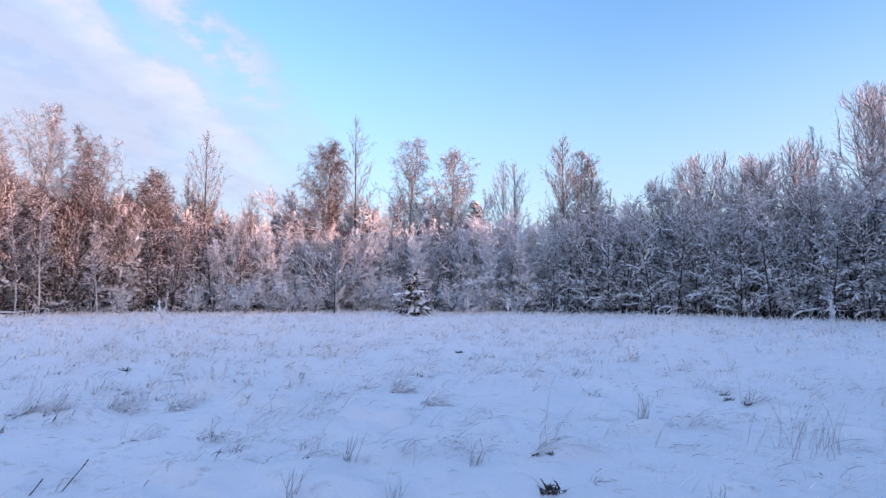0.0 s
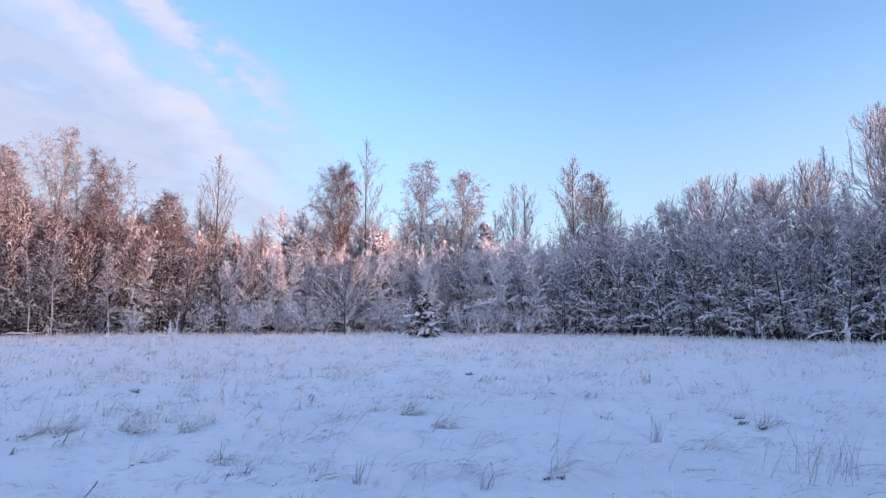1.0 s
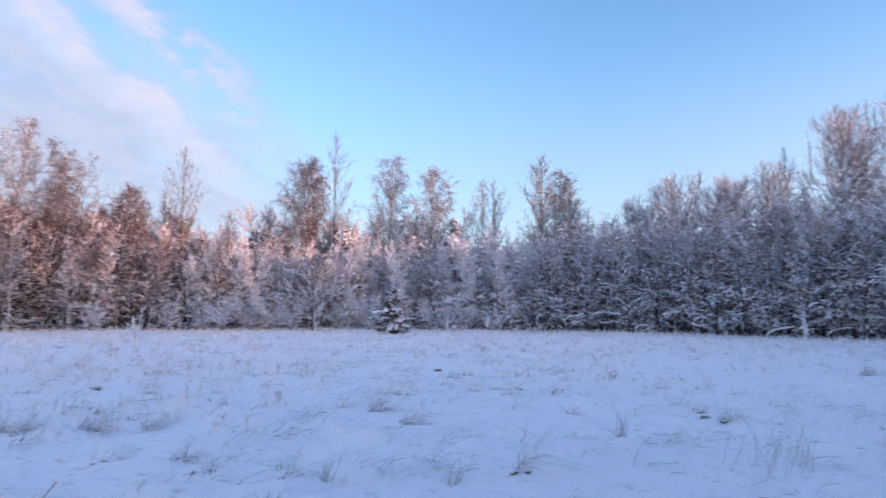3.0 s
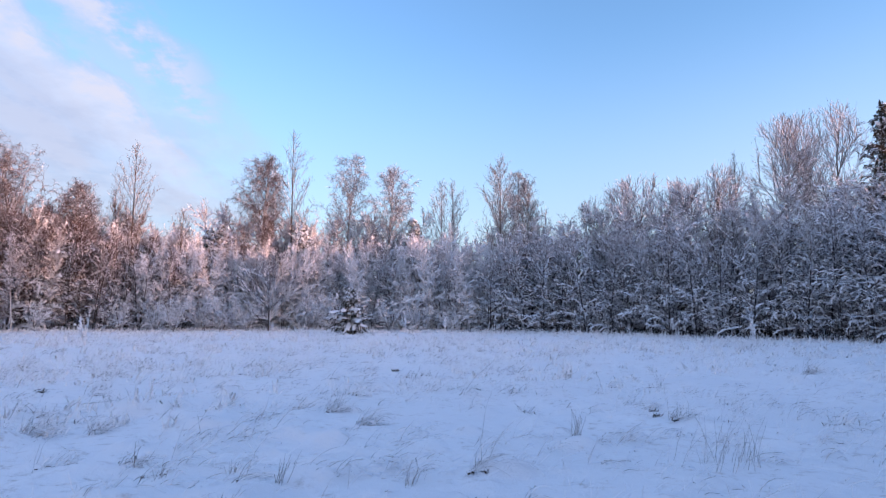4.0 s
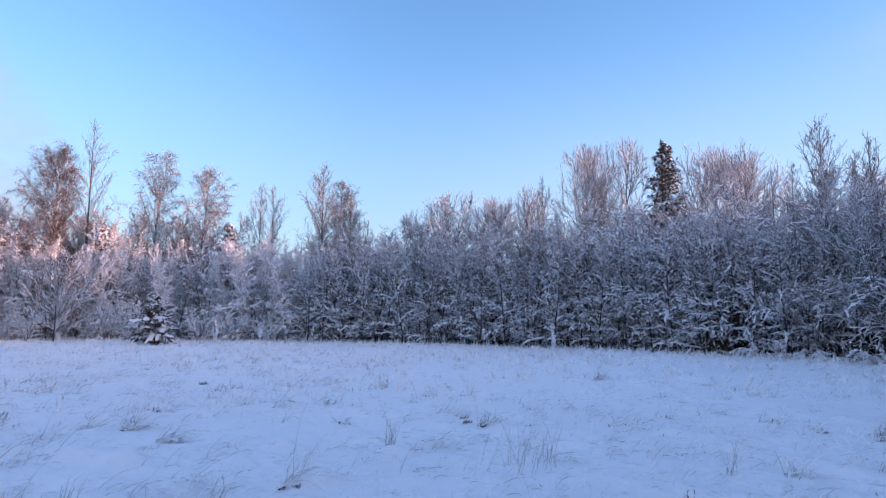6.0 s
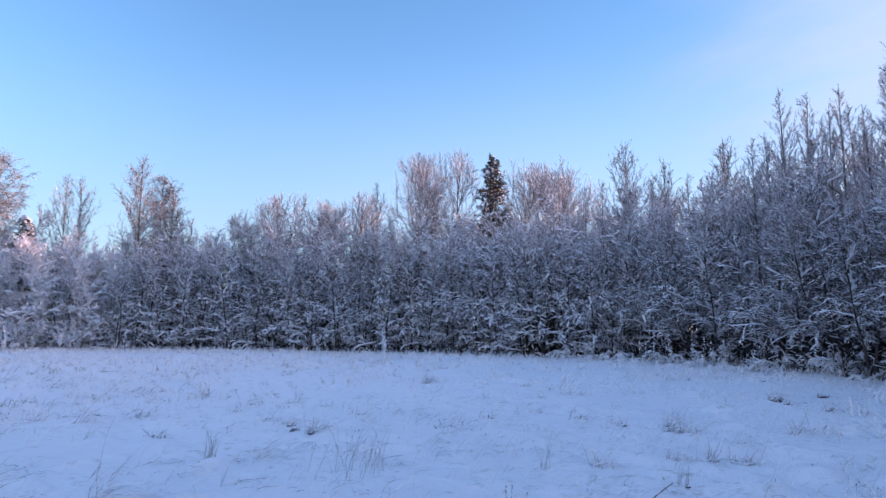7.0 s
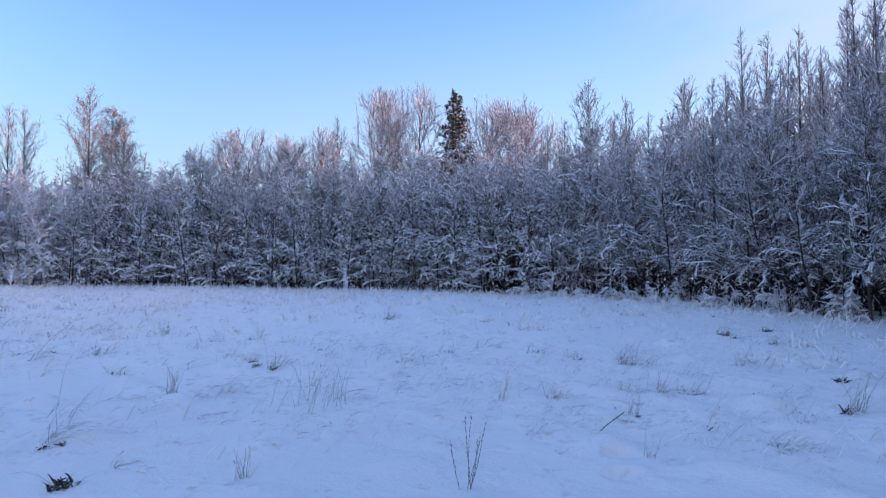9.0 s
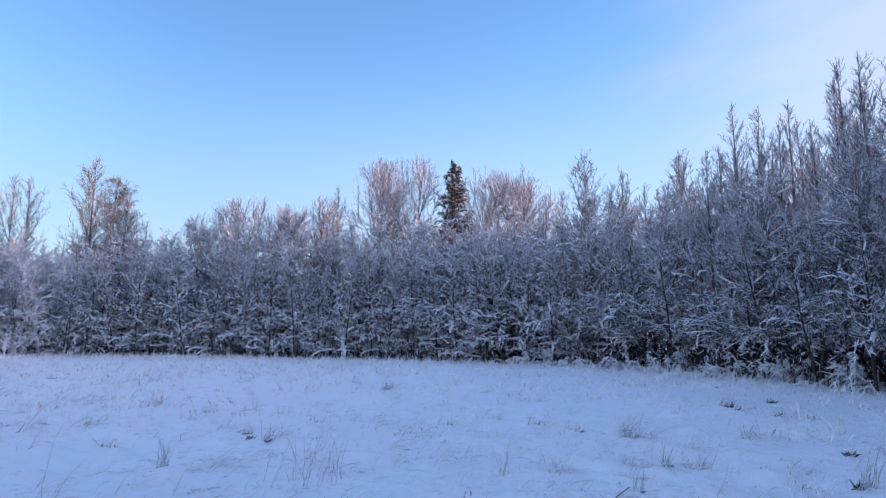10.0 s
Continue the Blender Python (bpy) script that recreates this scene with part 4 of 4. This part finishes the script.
def grass_tuft(seed, height, count=58, lean=0.7, bend=-1.7, spread=0.18, dark=9, label="", thick=0.0042):
    rng = np.random.default_rng(seed)
    root = thing("grass_tuft", label or "tuft of dry frosted grass bent over in the snow", "grass", "grass tufts in the meadow")
    a, r = rng.uniform(0, 6.28, count), spread * np.sqrt(rng.random(count))
    feet = np.stack([np.cos(a) * r, np.sin(a) * r, 0 * a - 0.02], -1)
    arcs = blades(rng, feet, height * rng.uniform(0.45, 1.1, count), lean * 0.6, bend * rng.uniform(0.4, 1.2, count), thick, 6, (lean * 0.9, 0.1))
    loose("grass", [arcs.tubes()], STRAW, root)
    if dark:
        short = blades(rng, feet[np.arange(dark) % count] * 0.9, min(height, 0.45) * rng.uniform(0.12, 0.3, dark), 1.0, -0.8, 0.014 + 0.001 * dark * (dark > 12), 2)
        part("sheath", [short.tubes(4)], DARK_STALK, root, "dark sodden leaf bases")
    loose("snow_load", [arcs.snow(rng, 0.006, 0.010, 0.75, 0.5)], BRANCH_SNOW, root, "snow caught on the blades")
    return root


def leaf_clump(seed, size):
    """Dark, sodden leaves that lie in a hollow of the snow."""
    rng = np.random.default_rng(seed)
    root = thing("leaf_clump", "dark sodden clump of dead leaves melted into the snow", "leaves", "dark leaf clumps in the meadow")
    count = 44
    a, r = rng.uniform(0, 6.28, count), 0.24 * size * np.sqrt(rng.random(count))
    feet = np.stack([np.cos(a) * r * 1.15, np.sin(a) * r, 0 * a - 0.01], -1)
    leaf = blades(rng, feet, size * rng.uniform(0.06, 0.40, count), 0.55, rng.uniform(-2.2, 0.2, count), (0.022 * size + 0.003) * rng.uniform(0.5, 1.3, count), 4)
    loose("leaf", [leaf.tubes(4)], DARK_STALK, root, "dark wet leaves")
    straw = blades(rng, feet[:8], size * rng.uniform(0.5, 1.1, 8), 0.7, -1.2, 0.003, 4, (0.3, 0))
    loose("grass", [straw.tubes()], STRAW, root)
    return root


def small_tuft(seed, label):
    """A light tuft for the open field, built once and copied."""
    rng = np.random.default_rng(seed)
    root = thing("grass_tuft", label, "grass", "grass tufts in the meadow")
    count = 30
    a, r = rng.uniform(0, 6.28, count), 0.2 * np.sqrt(rng.random(count))
    feet = np.stack([np.cos(a) * r * 1.6, np.sin(a) * r, 0 * a - 0.02], -1)
    arcs = blades(rng, feet, rng.uniform(0.12, 0.42, count), 0.5, rng.uniform(-2.2, -0.5, count), 0.0048, 3, (0.45, 0.0))
    loose("grass", [arcs.ribbons(rng)], STRAW, root)
    short = blades(rng, feet[:6] * 0.6, rng.uniform(0.04, 0.10, 6), 0.8, -0.8, 0.016, 2)
    loose("sheath", [short.tubes(4)], DARK_STALK, root, "dark leaf bases")
    loose("snow_load", [arcs.snow(rng, 0.012, 0.02, 0.8, 0.6)], BRANCH_SNOW, root, "snow caught on the blades")
    return root


def scatter_tufts():
    rng = np.random.default_rng(51)
    protos = [small_tuft(500 + i, "small frosted grass clump poking out of the snow") for i in range(6)]
    made = 0
    while made < 280:
        b, r = rng.uniform(-40, 80), 11.0 + 51 * rng.random() ** 1.2
        limit = np.interp(b, [e[0] for e in EDGE], [e[1] for e in EDGE])
        x, y = r * math.sin(radians(b)), r * math.cos(radians(b))
        if r > limit - 1 or float(value_noise(np.array(x / 5.0), np.array(y / 5.0), 61)) + rng.normal(0, 0.4) < -0.1:
            continue
        m = pose(x, y, settle(x, y, -0.01), 0, 0, rng.uniform(-50, 50))
        ob = protos[made] if made < 6 else copy_thing(protos[rng.integers(6)], m)
        k = rng.uniform(0.4, 1.0)
        ob.matrix_basis = m @ Matrix.Diagonal((k * rng.uniform(0.7, 1.1), k, k * rng.uniform(0.7, 1.3), 1))
        made += 1


scatter_tufts()


def stalks(seed, height, leans, label, thick=0.0034):
    """Stiff stalks that fan out to one side, each with small buds."""
    rng = np.random.default_rng(seed)
    root = thing("weed_stalk", label, "weed", "dry stalks in the meadow")
    for lean in leans:
        foot = np.array([[rng.normal(lean * 0.12, 0.02), rng.normal(0, 0.04), -0.03]])
        stem = Chains(rng, foot, np.array([[lean, rng.normal(0, 0.08), 1.0]]), height * rng.uniform(0.7, 1.05), thick, thick * 0.5, 6, 0.05, 0.04)
        s, d, u, _ = stem.spawn(rng, 20, 0.12, 0.98, 24)
        stalk = part("stem", [stem.tubes(4)], STRAW if len(leans) > 1 else DARK_STALK, root)
        buds = Chains(rng, s, d, rng.uniform(0.012, 0.024, len(u)), thick * 1.7, thick * 0.5, 1, 0.2, 0.1)
        loose("bud", [buds.tubes()], DARK_STALK, stalk)
    return root


TUFTS = {}
TUFTS["tuft"] = [
    (-5.8, 9.15, 0.6), (-5.41, 9.14, 0.5), (-4.82, 9.84, 0.55), (-4.08, 10.09, 0.4), (-2.7, 7.66, 0.35), (-0.79, 11.58, 0.5), (-0.22, 10.31, 0.5), 
    (4.64, 9.98, 0.4), (-1.43, 11.59, 0.3), (7.14, 25.54, 0.5), (-10.45, 20.49, 0.6), (9.14, 6.5, 0.5), (15.95, 8.45, 0.5),
    (7.45, 5.26, 0.2), (11.29, 16.56, 0.6), (6.27, 5.46, 0.3), (10.69, 5.28, 0.4), (8.08, 4.76, 0.3), (6.1, 2.64, 0.26),
]
TUFTS["fallen"] = [
    (-3.58, 7.67, 0.4), (-5.85, 14.26, 0.5),
]
TUFTS["upright"] = [
    (-2.18, 6.96, 0.22), (-0.93, 6.49, 0.3), (-1.53, 7.22, 0.2), (-1.24, 5.43, 0.28), (0.3, 6.48, 0.3), (6.6, 15.17, 0.55), (2.67, 8.84, 0.5), (-0.41, 5.4, 0.25),
    (7.78, 5, 0.35), (6.2, 4.3, 0.3), (5.75, 5.88, 0.4), (2.57, 8.64, 0.4), (1.97, 4.85, 0.35), (4.85, 3.2, 0.2), (8.0, 2.8, 0.55), (8.2, 2.75, 0.5),
]
TUFTS["patch"] = [
    (3.61, 6.91, 0.52),
]
TUFTS["arch"] = [
    (-1.36, 6.83, 0.5), (1.53, 11.54, 0.6), (1.69, 13.5, 1.25), (1.25, 5.79, 0.35), (1.4, 5.6, 0.3), (4.43, 3.86, 0.2), (-13.1, 18.8, 0.9), (-5.4, 11.1, 0.6),
]
TUFTS["long"] = [
    (1.0, 6.75, 0.85),
]
TUFTS["clod"] = [
    (-7.09, 14.72, 0.35), (2.05, 13.81, 0.22), (0.89, 5.54, 0.34), (4.55, 10.6, 0.25), (0.45, 19.18, 0.3), (10.4, 3.7, 0.3), (18, 8.25, 0.42), (15.46, 8.12, 0.42),
    (14.91, 7.55, 0.3), (14.43, 6.47, 0.32), (7.82, 4.96, 0.26), (9.68, 6.91, 0.28), (9.37, 7.62, 0.2), (4.69, 11.04, 0.22), (8.1, 2.82, 0.3), (0.93, 6.62, 0.16), (1.06, 6.6, 0.14), (-13.1, 18.7, 0.4), (-2.36, 7.08, 0.14), (-2.21, 7.13, 0.14),
]
TUFTS["weed"] = [
    (3.14, 3.59, 0.55),
]
TUFTS["stick"] = [
    (-3.36, 5.61, 0.45), (-3.58, 5.5, 0.2), (5.28, 4.23, 0.35), (6.04, 3.47, 0.12),
]


def place_tufts():
    seed = 400
    for kind, spots in TUFTS.items():
        for x, y, h in spots:
            seed += 1
            if kind == "tuft":
                ob = grass_tuft(seed, h, int(22 + 76 * h), dark=int(4 + 14 * h))
            elif kind == "fallen":
                ob = grass_tuft(seed, h, 46, 1.5, -1.4, 0.22, 12, "flattened clump of dry grass with dark hollows in the snow")
            elif kind == "upright":
                ob = grass_tuft(seed, h, 11, 0.2, -0.4, 0.06, 2, "upright tuft of stiff frosted grass")
            elif kind == "patch":
                ob = grass_tuft(seed, h, 34, 0.22, -0.5, 0.45, 1, "loose patch of tall thin upright grass stems")
            elif kind == "arch":
                ob = grass_tuft(seed, h, 9, 0.9, -1.9, 0.05, 3, "long grass blades arching over the snow")
            elif kind == "long":
                ob = grass_tuft(seed, h, 26, 0.40, -2.9, 0.08, 0, "clump of long dry grass arching far over the snow", 0.0030)
            elif kind == "clod":
                ob = leaf_clump(seed, h)
            elif kind == "weed":
                ob = stalks(seed, h, (-0.22, -0.08, 0.10, 0.17, 0.24, 0.33), "thin dry weed stalks beaded with dark buds", 0.0024)
            elif kind == "stick":
                ob = stalks(seed, h, (0.9,), "single dark stalk leaning out of the snow", 0.0040)
            turn = 0 if kind in ("weed", "stick", "long", "arch") else (x * 57 + y * 33) % 90 - 45
            ob.matrix_basis = pose(x, y, settle(x, y, -0.01), 0, 0, turn - bearing(x, y))


place_tufts()
